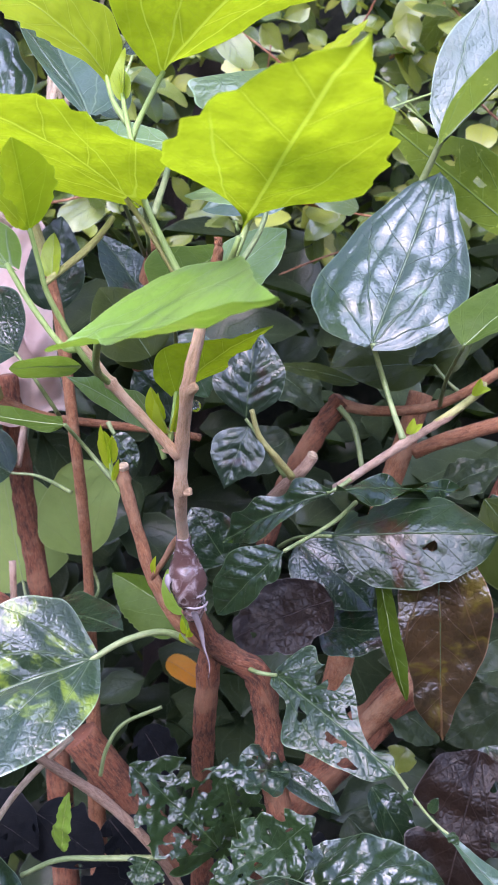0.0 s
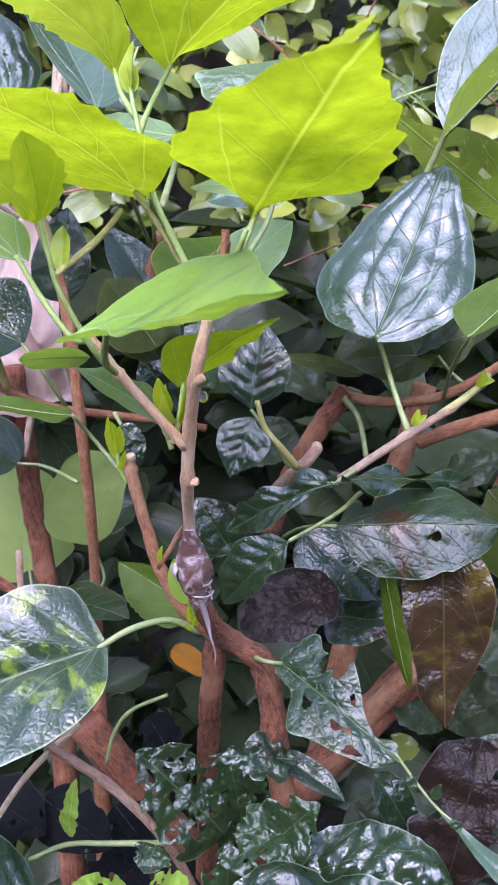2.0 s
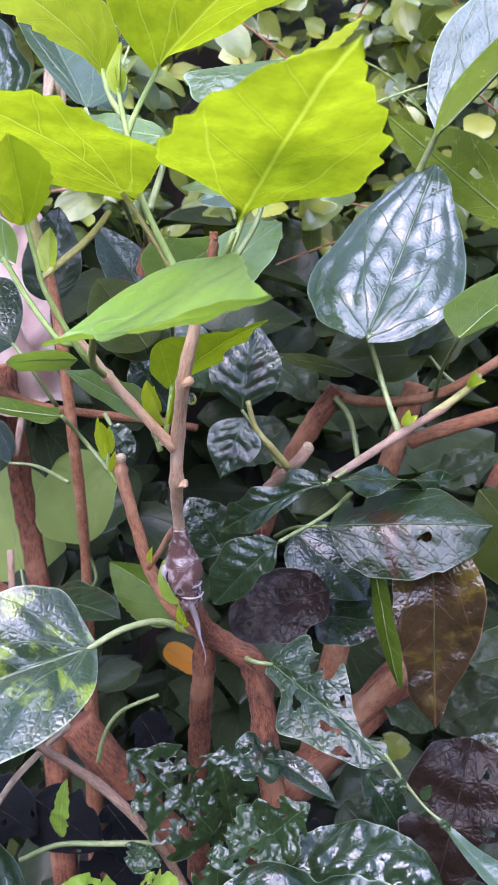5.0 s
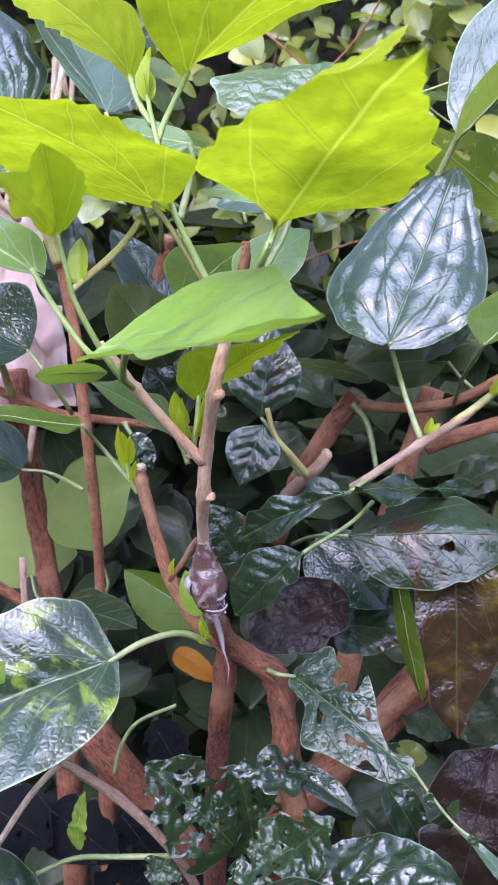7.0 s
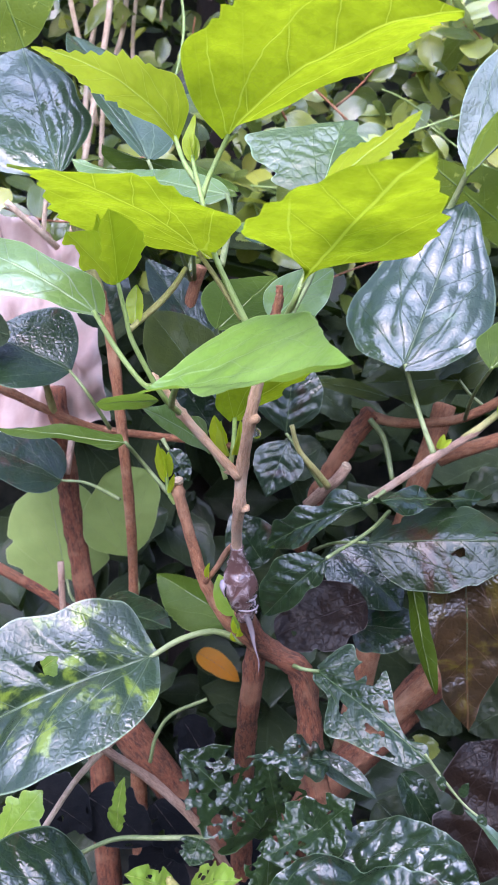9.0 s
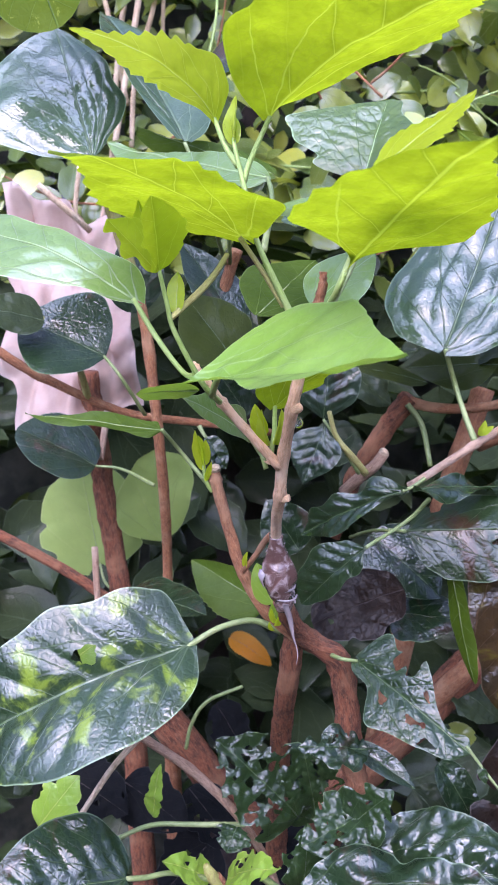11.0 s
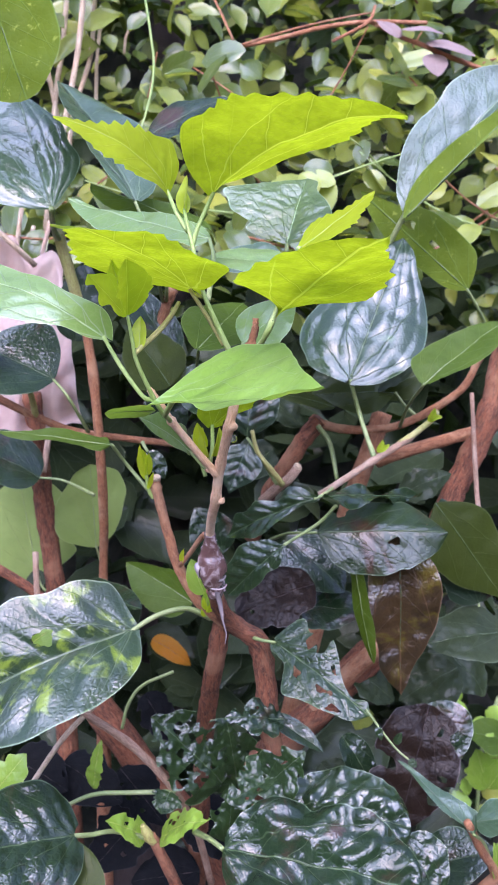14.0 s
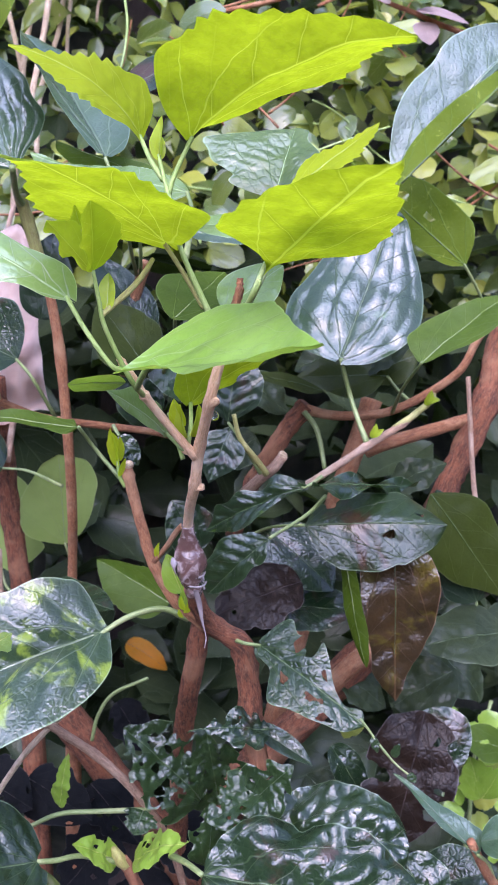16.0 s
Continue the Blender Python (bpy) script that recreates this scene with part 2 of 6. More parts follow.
MAT = {
    # young yellow-green blades with light coming through
    "young": leaf_material("young_leaf", (0.14, 0.24, 0.012), (0.18, 0.28, 0.016), (0.32, 0.40, 0.08), (0.43, 0.565, 0.006), 0.60, 0.5, spec=0.08, laterals=5.0, vein_glow=1.05, fine=1.3, wrinkle=0.25),
    "youngtop": leaf_material("young_leaf_top", (0.36, 0.46, 0.014), (0.42, 0.52, 0.02), (0.46, 0.54, 0.08), (0.61, 0.76, 0.012), 0.62, 0.45, spec=0.1, vein_glow=1.2, wrinkle=0.4),
    "bud": leaf_material("bud_leaf", (0.34, 0.46, 0.02), (0.40, 0.52, 0.03), (0.42, 0.50, 0.08), (0.62, 0.76, 0.012), 0.45, 0.35, coat=0.3, wrinkle=0.5),
    # fresh mid-green blade, satin upper side
    "fresh": leaf_material("fresh_leaf", (0.135, 0.27, 0.030), (0.21, 0.37, 0.070), (0.30, 0.46, 0.15), (0.30, 0.50, 0.03), 0.35, 0.36, coat=1.0, laterals=5.0, groove=0.25, wrinkle=0.7, down=0.05),
    "satin": leaf_material("satin_leaf", (0.12, 0.22, 0.05), (0.16, 0.27, 0.07), (0.34, 0.44, 0.22), (0.24, 0.38, 0.05), 0.28, 0.20, coat=1.0,
                           wet=0.7, wrinkle=0.2, down=0.10),
    "gloss": leaf_material("glossy_leaf", (0.05, 0.10, 0.010), (0.075, 0.13, 0.014), (0.11, 0.20, 0.06), (0.12, 0.24, 0.01), 0.25, 0.24, coat=1.0, wet=1.0,
                           wrinkle=0.5),
    "rib": None,
    # full-grown green blades seen from below
    "under": leaf_material("underside_leaf", (0.038, 0.078, 0.005), (0.060, 0.105, 0.008), (0.15, 0.23, 0.045), (0.18, 0.29, 0.008), 0.32, 0.45, wrinkle=0.4,
                           patch=(0.20, 0.28, 0.03), patch_at=0.70),
    "specked": leaf_material("specked_leaf", (0.070, 0.110, 0.004), (0.095, 0.140, 0.006), (0.12, 0.20, 0.03), (0.18, 0.30, 0.006), 0.25, 0.7, wrinkle=0.5,
                             patch=(0.26, 0.34, 0.04), patch_at=0.64, patch_scale=210.0),
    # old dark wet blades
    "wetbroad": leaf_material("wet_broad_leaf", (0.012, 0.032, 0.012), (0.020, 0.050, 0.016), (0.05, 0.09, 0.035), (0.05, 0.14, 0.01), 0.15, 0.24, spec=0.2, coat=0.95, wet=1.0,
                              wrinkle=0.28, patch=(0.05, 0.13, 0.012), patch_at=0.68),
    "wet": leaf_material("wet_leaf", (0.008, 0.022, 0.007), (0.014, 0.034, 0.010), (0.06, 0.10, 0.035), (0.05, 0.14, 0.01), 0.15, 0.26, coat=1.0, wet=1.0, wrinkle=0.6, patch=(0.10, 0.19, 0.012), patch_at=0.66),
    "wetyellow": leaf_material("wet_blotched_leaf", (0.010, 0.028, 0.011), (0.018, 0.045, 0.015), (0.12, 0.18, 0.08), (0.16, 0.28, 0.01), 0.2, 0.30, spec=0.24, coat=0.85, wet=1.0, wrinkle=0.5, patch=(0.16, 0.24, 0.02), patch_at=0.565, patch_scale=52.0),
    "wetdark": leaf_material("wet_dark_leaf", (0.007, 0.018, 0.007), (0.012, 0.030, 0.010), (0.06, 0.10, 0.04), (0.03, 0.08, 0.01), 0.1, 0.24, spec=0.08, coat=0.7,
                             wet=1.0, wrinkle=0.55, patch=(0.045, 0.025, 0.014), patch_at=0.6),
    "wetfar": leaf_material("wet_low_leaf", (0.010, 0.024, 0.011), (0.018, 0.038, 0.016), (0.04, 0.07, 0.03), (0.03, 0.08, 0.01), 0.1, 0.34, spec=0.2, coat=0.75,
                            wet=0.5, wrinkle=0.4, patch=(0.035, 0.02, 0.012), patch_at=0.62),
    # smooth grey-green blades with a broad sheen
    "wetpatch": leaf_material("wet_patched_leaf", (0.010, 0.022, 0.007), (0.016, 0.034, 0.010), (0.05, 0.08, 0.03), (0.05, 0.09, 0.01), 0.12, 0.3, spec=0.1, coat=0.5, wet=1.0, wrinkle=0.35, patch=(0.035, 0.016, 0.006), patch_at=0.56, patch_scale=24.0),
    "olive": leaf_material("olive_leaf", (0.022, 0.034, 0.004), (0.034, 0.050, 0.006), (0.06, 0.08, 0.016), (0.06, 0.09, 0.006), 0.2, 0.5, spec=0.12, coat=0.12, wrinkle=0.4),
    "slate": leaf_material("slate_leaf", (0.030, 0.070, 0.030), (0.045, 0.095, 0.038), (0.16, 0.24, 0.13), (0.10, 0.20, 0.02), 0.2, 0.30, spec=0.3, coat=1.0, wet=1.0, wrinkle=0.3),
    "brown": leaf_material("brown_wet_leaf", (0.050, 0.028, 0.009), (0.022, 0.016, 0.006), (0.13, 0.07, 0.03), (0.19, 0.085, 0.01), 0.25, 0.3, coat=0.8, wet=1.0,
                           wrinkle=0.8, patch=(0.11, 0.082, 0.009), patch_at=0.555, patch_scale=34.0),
    # leaves inside the bushes: the shade there is part of this tint
    "dim": leaf_material("shade_tinted_leaf", (0.016, 0.026, 0.011), (0.028, 0.042, 0.015), (0.06, 0.09, 0.04), (0.05, 0.10, 0.01), 0.15, 0.5, spec=0.12, coat=0.2, wet=0.4, wrinkle=0.6),
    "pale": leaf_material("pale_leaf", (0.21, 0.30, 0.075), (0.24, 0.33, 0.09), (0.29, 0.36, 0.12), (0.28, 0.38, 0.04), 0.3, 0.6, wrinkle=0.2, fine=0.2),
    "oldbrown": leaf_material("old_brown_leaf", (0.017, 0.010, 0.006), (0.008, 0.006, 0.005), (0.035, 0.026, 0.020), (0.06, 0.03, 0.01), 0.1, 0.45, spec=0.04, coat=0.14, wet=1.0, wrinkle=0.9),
    # near-black tint that stands in for the deep shade low down
    "shadeblack": leaf_material("shade_black_leaf", (0.011, 0.011, 0.011), (0.007, 0.008, 0.009), (0.022, 0.022, 0.020), (0.02, 0.02, 0.012), 0.1, 0.75, spec=0.01, wrinkle=0.5),
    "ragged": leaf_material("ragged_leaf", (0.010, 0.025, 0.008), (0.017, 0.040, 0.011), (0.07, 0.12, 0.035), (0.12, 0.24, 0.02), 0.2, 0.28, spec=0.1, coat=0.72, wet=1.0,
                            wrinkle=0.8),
    "lime": leaf_material("lime_leaf", (0.20, 0.36, 0.03), (0.26, 0.42, 0.05), (0.42, 0.52, 0.14), (0.35, 0.55, 0.03), 0.35, 0.32, coat=0.5, wrinkle=0.6),
    "hedge": leaf_material("hedge_leaf", (0.17, 0.235, 0.036), (0.35, 0.41, 0.07), (0.36, 0.40, 0.14), (0.36, 0.42, 0.04), 0.36, 0.28, islands=((0.030, 0.075, 0.012), (0.37, 0.38, 0.05)), coat=1.0, wet=0.35, wrinkle=0.3,
                           fine=0.1),
    # darker copy of the hedge leaf, shade of the depth painted in
    "hedgeshade": leaf_material("hedge_leaf_shaded", (0.05, 0.075, 0.016), (0.10, 0.125, 0.028), (0.07, 0.12, 0.04), (0.08, 0.14, 0.01), 0.25, 0.35, islands=((0.03, 0.06, 0.02), (0.24, 0.26, 0.07)), wrinkle=0.3, fine=0.1),
    "mauve": leaf_material("mauve_leaf", (0.26, 0.19, 0.17), (0.32, 0.24, 0.22), (0.4, 0.33, 0.30), (0.3, 0.2, 0.16), 0.3, 0.5, wrinkle=0.6),
    "orange": leaf_material("orange_leaf", (0.55, 0.20, 0.015), (0.62, 0.27, 0.02), (0.62, 0.35, 0.08), (0.75, 0.30, 0.01), 0.4, 0.4, wrinkle=0.4),
    "scion": bark_material("scion_bark", (0.90, 0.58, 0.34), (0.56, 0.29, 0.14), (0.94, 0.72, 0.50), 1.0, streaks=0.55, relief=0.9),
    "bark": bark_material("brown_bark", (0.38, 0.15, 0.060), (0.15, 0.055, 0.024), (0.54, 0.31, 0.165), 0.9, streaks=0.7),
    "redbark": bark_material("red_brown_bark", (0.26, 0.084, 0.034), (0.075, 0.025, 0.012), (0.42, 0.20, 0.10), 0.55, relief=1.6),
    "pinkbark": bark_material("pale_bark", (0.45, 0.28, 0.18), (0.26, 0.15, 0.09), (0.56, 0.41, 0.30), 1.0),
    "dry": bark_material("dry_stalk", (0.56, 0.42, 0.27), (0.36, 0.25, 0.15), (0.68, 0.56, 0.40), 0.7),
    "orangetwig": bark_material("orange_twig", (0.42, 0.17, 0.07), (0.28, 0.10, 0.04), (0.52, 0.27, 0.14), 1.0),
    "green_stem": bark_material("green_stem", (0.28, 0.40, 0.10), (0.21, 0.30, 0.07), (0.38, 0.48, 0.18), 1.0, 0.45, 0.4),
    "olive_stem": bark_material("olive_stem", (0.36, 0.35, 0.10), (0.26, 0.22, 0.07), (0.48, 0.45, 0.19), 1.0, 0.5, 0.5),
    "petiole": bark_material("petiole", (0.20, 0.27, 0.09), (0.14, 0.18, 0.06), (0.30, 0.34, 0.15), 1.0, 0.45, 0.3),
    # dark old ribs, and the hedge trunk with its shade put into the tint
    "darkbark": bark_material("dark_bark", (0.035, 0.022, 0.018), (0.018, 0.012, 0.01), (0.05, 0.035, 0.03), 0.4),
    "soil": plain_material("soil", (0.025, 0.018, 0.012), (0.06, 0.042, 0.028), 0.95, 18.0, 1.0),
    "scrap": plain_material("plastic_scrap", (0.64, 0.47, 0.40), (0.74, 0.60, 0.53), 0.45, 40.0, 0.5, 0.3),
    # dark tint of the added walls, shade between leaves included
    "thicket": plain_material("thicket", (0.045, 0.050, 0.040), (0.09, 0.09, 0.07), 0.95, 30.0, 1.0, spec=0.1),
    "droplet": plain_material("water_drop", (0.9, 0.9, 0.9), (0.9, 0.9, 0.9), 0.02, 10.0, 0.0),
}
MAT["droplet"].node_tree.nodes["Principled BSDF"].inputs["Transmission Weight"].default_value = 1.0
MAT["droplet"].node_tree.nodes["Principled BSDF"].inputs["IOR"].default_value = 1.33


def tape_material():
    """Clear grafting film over bark, milky in its folds."""
    n = Nodes("grafting_film")
    f = n.noise(170.0, 4.0, 0.6, dist=1.4)
    n.put(n.bsdf.inputs["Base Color"], n.mix(n.step(f, 0.45, 0.75), (0.12, 0.062, 0.050), (0.44, 0.35, 0.33)))
    n.bsdf.inputs["Roughness"].default_value = 0.22
    n.bsdf.inputs["Coat Weight"].default_value = 0.9
    n.bsdf.inputs["Coat Roughness"].default_value = 0.08
    n.put(n.bsdf.inputs["Normal"], n.bump(f, 0.8, 0.0016))
    return n.mat


def film_material():
    n = Nodes("film_ribbon")
    n.bsdf.inputs["Base Color"].default_value = (0.62, 0.52, 0.52, 1)
    n.bsdf.inputs["Roughness"].default_value = 0.2
    n.bsdf.inputs["Transmission Weight"].default_value = 0.55
    n.put(n.bsdf.inputs["Normal"], n.bump(n.noise(240.0, 3.0), 0.6, 0.001))
    return n.mat


MAT["rib"] = plain_material("young_rib", (0.46, 0.56, 0.10), (0.52, 0.62, 0.14), 0.5, 60.0, 0.1, 0.5)
MAT["dark_rib"] = plain_material("old_rib", (0.045, 0.075, 0.025), (0.06, 0.095, 0.035), 0.35, 60.0, 0.1)
MAT["pale_rib"] = plain_material("pale_rib", (0.22, 0.33, 0.12), (0.27, 0.39, 0.15), 0.4, 60.0, 0.1)
MAT["tape"] = tape_material()
MAT["ribbon"] = film_material()


# ---- building ----
def thing(name, label, category, at=(0, 0, 0), group="", kind=""):
    ob = new(name)
    ob.location = at
    return tagged(ob, label, category, group, kind)


def mesh_of(name, bm, material, smooth=True):
    me = bpy.data.meshes.new(name)
    bm.to_mesh(me)
    bm.free()
    for p in me.polygons:
        p.use_smooth = smooth
    me.materials.append(MAT[material])
    return me


def part(name, bm, material, parent, label="", m=None, kind=""):
    """bm in world metres, or, with m, in the metres of the pose m."""
    me = mesh_of(name, bm, material)
    ob = new(name, me)
    origin = m
    if m is None:
        c = sum((v.co for v in me.vertices), Vector()) / len(me.vertices)
        me.transform(Matrix.Translation(-c))
        origin = Matrix.Translation(c)
    ob.parent = parent
    ob.matrix_parent_inverse = world_of(parent).inverted()
    ob.matrix_basis = origin
    return tagged(ob, label, kind=kind)


def world_of(ob):
    own = ob.matrix_parent_inverse @ ob.matrix_basis
    return world_of(ob.parent) @ own if ob.parent else ob.matrix_basis.copy()


def smooth_path(points, steps=6):
    """Catmull-Rom through the points, with a radius each as fourth number."""
    p = [np.array(q, float) for q in points]
    p = [2 * p[0] - p[1]] + p + [2 * p[-1] - p[-2]]
    out = []
    for i in range(1, len(p) - 2):
        for k in range(steps):
            t = k / steps
            out.append(0.5 * (2 * p[i] + (p[i + 1] - p[i - 1]) * t + (2 * p[i - 1] - 5 * p[i] + 4 * p[i + 1] - p[i + 2]) * t * t
                              + (3 * p[i] - p[i - 1] - 3 * p[i + 1] + p[i + 2]) * t ** 3))
    return out + [p[-2]]


def tube(points, sides=10, steps=6, nodes=(), uneven=0.05, seed=0, bm=None):
    """A stem through points (x, y, z, radius); nodes: (place along it 0..1, swelling)."""
    bm = bm or bmesh.new()
    path = smooth_path(points, steps)
    uvl = bm.loops.layers.uv.verify()
    ring0, side, run = None, Vector((0.25, 1, 0.2)), 0.0
    n = len(path)
    for i, q in enumerate(path):
        a, b = Vector(path[max(i - 1, 0)][:3]), Vector(path[min(i + 1, n - 1)][:3])
        d = (b - a).normalized()
        step = (Vector(q[:3]) - a).length
        side = (side - d * side.dot(d)).normalized()
        up = d.cross(side)
        s = i / (n - 1)
        r = q[3] * (1 + sum(k * math.exp(-((s - c) / 0.016) ** 2) for c, k in nodes))
        ring = []
        for j in range(sides):
            ang = 2 * math.pi * j / sides
            w = r * (1 + uneven * noise.noise(Vector((q[0] * 150 + seed, q[2] * 150 + 2 * math.cos(ang), 2 * math.sin(ang)))) * 2)
            ring.append(bm.verts.new(Vector(q[:3]) + side * (math.cos(ang) * w) + up * (math.sin(ang) * w)))
        if ring0:
            for j in range(sides):
                face = bm.faces.new((ring0[j], ring0[(j + 1) % sides], ring[(j + 1) % sides], ring[j]))
                for loop, across, along in zip(face.loops, (j, j + 1, j + 1, j), (run, run, run + step, run + step)):
                    loop[uvl].uv = (6.283 * q[3] * across / sides + 7.0 * points[0][0], along + points[0][2])
            run += step
        else:
            bm.faces.new(ring[::-1])
        ring0 = ring
    bm.faces.new(ring0)
    return bm


def profile(points, s):
    """Smooth curve through (place, half width) pairs."""
    for k in range(len(points) - 1):
        if s <= points[k + 1][0] or k == len(points) - 2:
            (s1, f1), (s2, f2) = points[k], points[k + 1]
            s0, f0 = points[k - 1] if k else (s1 - (s2 - s1), f1 - (f2 - f1))
            s3, f3 = points[k + 2] if k + 2 < len(points) else (s2 + (s2 - s1), f2 + (f2 - f1))
            w = min(max((s - s1) / (s2 - s1), 0.0), 1.0)
            m1, m2 = (f2 - f0) / (s2 - s0) * (s2 - s1), (f3 - f1) / (s3 - s1) * (s2 - s1)
            return (2 * w ** 3 - 3 * w * w + 1) * f1 + (w ** 3 - 2 * w * w + w) * m1 + (3 * w * w - 2 * w ** 3) * f2 + (w ** 3 - w * w) * m2


def blade_point(s, t, o):
    """A point of a blade in its own metres: s along 0..1, t across -1..1."""
    a, b = o["shape"]
    peak = a / (a + b)
    f = (s ** a) * ((1 - s) ** b) / ((peak ** a) * ((1 - peak) ** b)) if 0 < s < 1 else 0.0
    if o["outline"]:
        f = profile(o["outline2"] if t > 0 and o["outline2"] else o["outline"], s)
    f = max(f, 0.0)
    h = 0.5 * o["width"] * f
    if o["rag"]:
        h *= 1 - o["rag"] * max(0.0, noise.noise(Vector((s * 7 + o["seed"], (1 if t > 0 else -1) * 3.1, 0.5))) * 1.6)
    teeth = o["teeth"]
    y = s
    h *= 1 + o["uneven"] * noise.noise(Vector((s * 4.5 + o["seed"] * 2, (1 if t > 0 else -1) * 5.3, 0.2)))
    if teeth and s > 0.3:
        saw = (s * teeth + o["seed"] * 0.37) % 1.0
        tooth = (saw / 0.82 if saw < 0.82 else (1 - saw) / 0.18) * min(1, (s - 0.3) * 4) * (abs(t) ** 5)
        h += o["bite"] * 0.5 * o["width"] * tooth * min(1.0, (1 - s) * 1.8)
    y -= o["lobe"] * (abs(t) ** 1.6) * (1 - s) ** 3
    y += o["sweep"] * abs(t) * s * (1 - s)
    h *= 1 + o["skew"] * (1 if t > 0 else -1)
    x = t * h
    L = o["length"]
    # relief: fold along the midrib, cupping, waves, swellings between the veins
    z = abs(x) * math.tan(radians(o["fold"])) - o["cup"] * h * t * t
    z += o["wave"] * L * t * abs(t) * math.sin(s * o["ripples"] * 6.283 + o["seed"] + (1.7 if t > 0 else 0))
    ph = (s - 0.26 * abs(t) ** 0.8) * o["laterals"]
    z += o["quilt"] * abs(math.sin(math.pi * ph)) ** 0.7 * min(1.0, abs(t) * 5) * (1 - t * t) * f
    z += o["ridge"] * abs(math.sin(math.pi * 2.6 * abs(t))) ** 0.8 * (1 - t ** 4) * min(1.0, s * 4) * max(0.0, 1 - s * s)
    z += o["crumple"] * L * (noise.noise(Vector((x / L * 5 + o["seed"], s * 5, 1.3))) + 0.35 * noise.noise(Vector((x / L * 15 + o["seed"], s * 15, 2.3))))
    ang = radians(o["bend"])
    if abs(ang) > 1e-4:
        yy, zz = L * math.sin(ang * y) / ang, -L * (1 - math.cos(ang * y)) / ang
        c, k = math.cos(ang * y), math.sin(ang * y)
        y3, z3 = yy + z * k, zz + z * c
    else:
        y3, z3 = L * y, z
    w = radians(o["twist"]) * s
    return Vector((x * math.cos(w) - z3 * math.sin(w) * 0.5, y3, z3 * 1.0 + x * math.sin(w)))


def gaps(o):
    """Eaten holes and bites of a blade: places, sizes and phases in s and t."""
    r = random.Random(int(o["seed"] * 1000))
    out = list(o["cuts"])
    for k in range(o["holes"]):
        q = r.uniform(0.018, 0.055)
        out.append((r.uniform(0.15, 0.85), r.uniform(0.15, 0.8) * r.choice((-1, 1)), q, q * r.uniform(1.6, 3.4), r.uniform(0, 6)))
    for k in range(o["bites"]):
        q = r.uniform(0.03, 0.1)
        out.append((r.uniform(0.15, 0.95), r.choice((-1, 1)), q, r.uniform(0.2, 0.6), r.uniform(0, 6)))
    return out


def blade(o):
    """Mesh of a blade: a grid with teeth, lobes, relief, and smooth-edged holes and bites."""
    ns, nt = o["grid"]
    bm = bmesh.new()
    uvl = bm.loops.layers.uv.new("UVMap")
    uv2 = bm.loops.layers.uv.new("Flat")
    rows, where, level, inside = [], {}, {}, set()
    cuts = gaps(o)
    for i in range(ns + 1):
        row = []
        for j in range(-nt, nt + 1):
            s, t = min(max(i / ns, 0.004), 0.997), j / nt
            hit = False
            for s0, t0, rs, rt, ph in cuts:
                qs, qt = (s - s0) / rs, (t - t0) / rt
                th = math.atan2(qt, qs)
                edge = 1 + 0.22 * math.sin(3 * th + ph) + 0.1 * math.sin(7 * th + 2 * ph)
                d = math.hypot(qs, qt)
                if d < edge:
                    k = edge / max(d, 0.05)
                    s, t = min(max(s0 + (s - s0) * k, 0.004), 0.997), min(max(t0 + (t - t0) * k, -1), 1)
                    hit = True
            vt = bm.verts.new(blade_point(s, t, o))
            where[vt] = (t * 0.5 + 0.5, s)
            level[vt] = (vt.co.x / o["length"] - o["lean"] * s, s)
            if hit:
                inside.add(vt)
            row.append(vt)
        rows.append(row)
    for i in range(ns):
        for j in range(2 * nt):
            q = (rows[i][j], rows[i][j + 1], rows[i + 1][j + 1], rows[i + 1][j])
            if all(v in inside for v in q):
                continue
            f = bm.faces.new(q)
            for lp in f.loops:
                lp[uvl].uv = where[lp.vert]
                lp[uv2].uv = level[lp.vert]
    for v in [v for v in bm.verts if not v.link_faces]:
        bm.verts.remove(v)
    return bm


LEAF = dict(shape=(0.5, 0.85), teeth=0, bite=0.0, lobe=0.0, sweep=0.0, uneven=0.12, fold=8.0, cup=0.1, wave=0.01, ripples=1.5, quilt=0.0, crumple=0.015, bend=25.0,
            ridge=0.0, twist=0.0, skew=0.0, outline=None, outline2=None, lean=0.0, rag=0.0, holes=0, bites=0, cuts=(), laterals=6.0, grid=(40, 12))
WEDGE = ((0.0, 0.0), (0.05, 0.23), (0.12, 0.50), (0.22, 0.81), (0.32, 0.97), (0.40, 1.0), (0.55, 0.88), (0.70, 0.64), (0.84, 0.33), (0.93, 0.14), (1.0, 0.0))
ACUTE = ((0.0, 0.0), (0.04, 0.24), (0.10, 0.50), (0.20, 0.81), (0.29, 0.97), (0.37, 1.0), (0.50, 0.87), (0.63, 0.63), (0.76, 0.37), (0.87, 0.17), (0.95, 0.06), (1.0, 0.0))
RIBS = {"young": "rib", "youngtop": "rib", "bud": "rib", "lime": "rib", "fresh": "pale_rib", "satin": "pale_rib", "under": "petiole", "pale": "petiole", "slate": "dark_rib", "gloss": "pale_rib",
        "brown": "dark_rib", "oldbrown": "darkbark", "shadeblack": "darkbark", "orange": "orangetwig"}


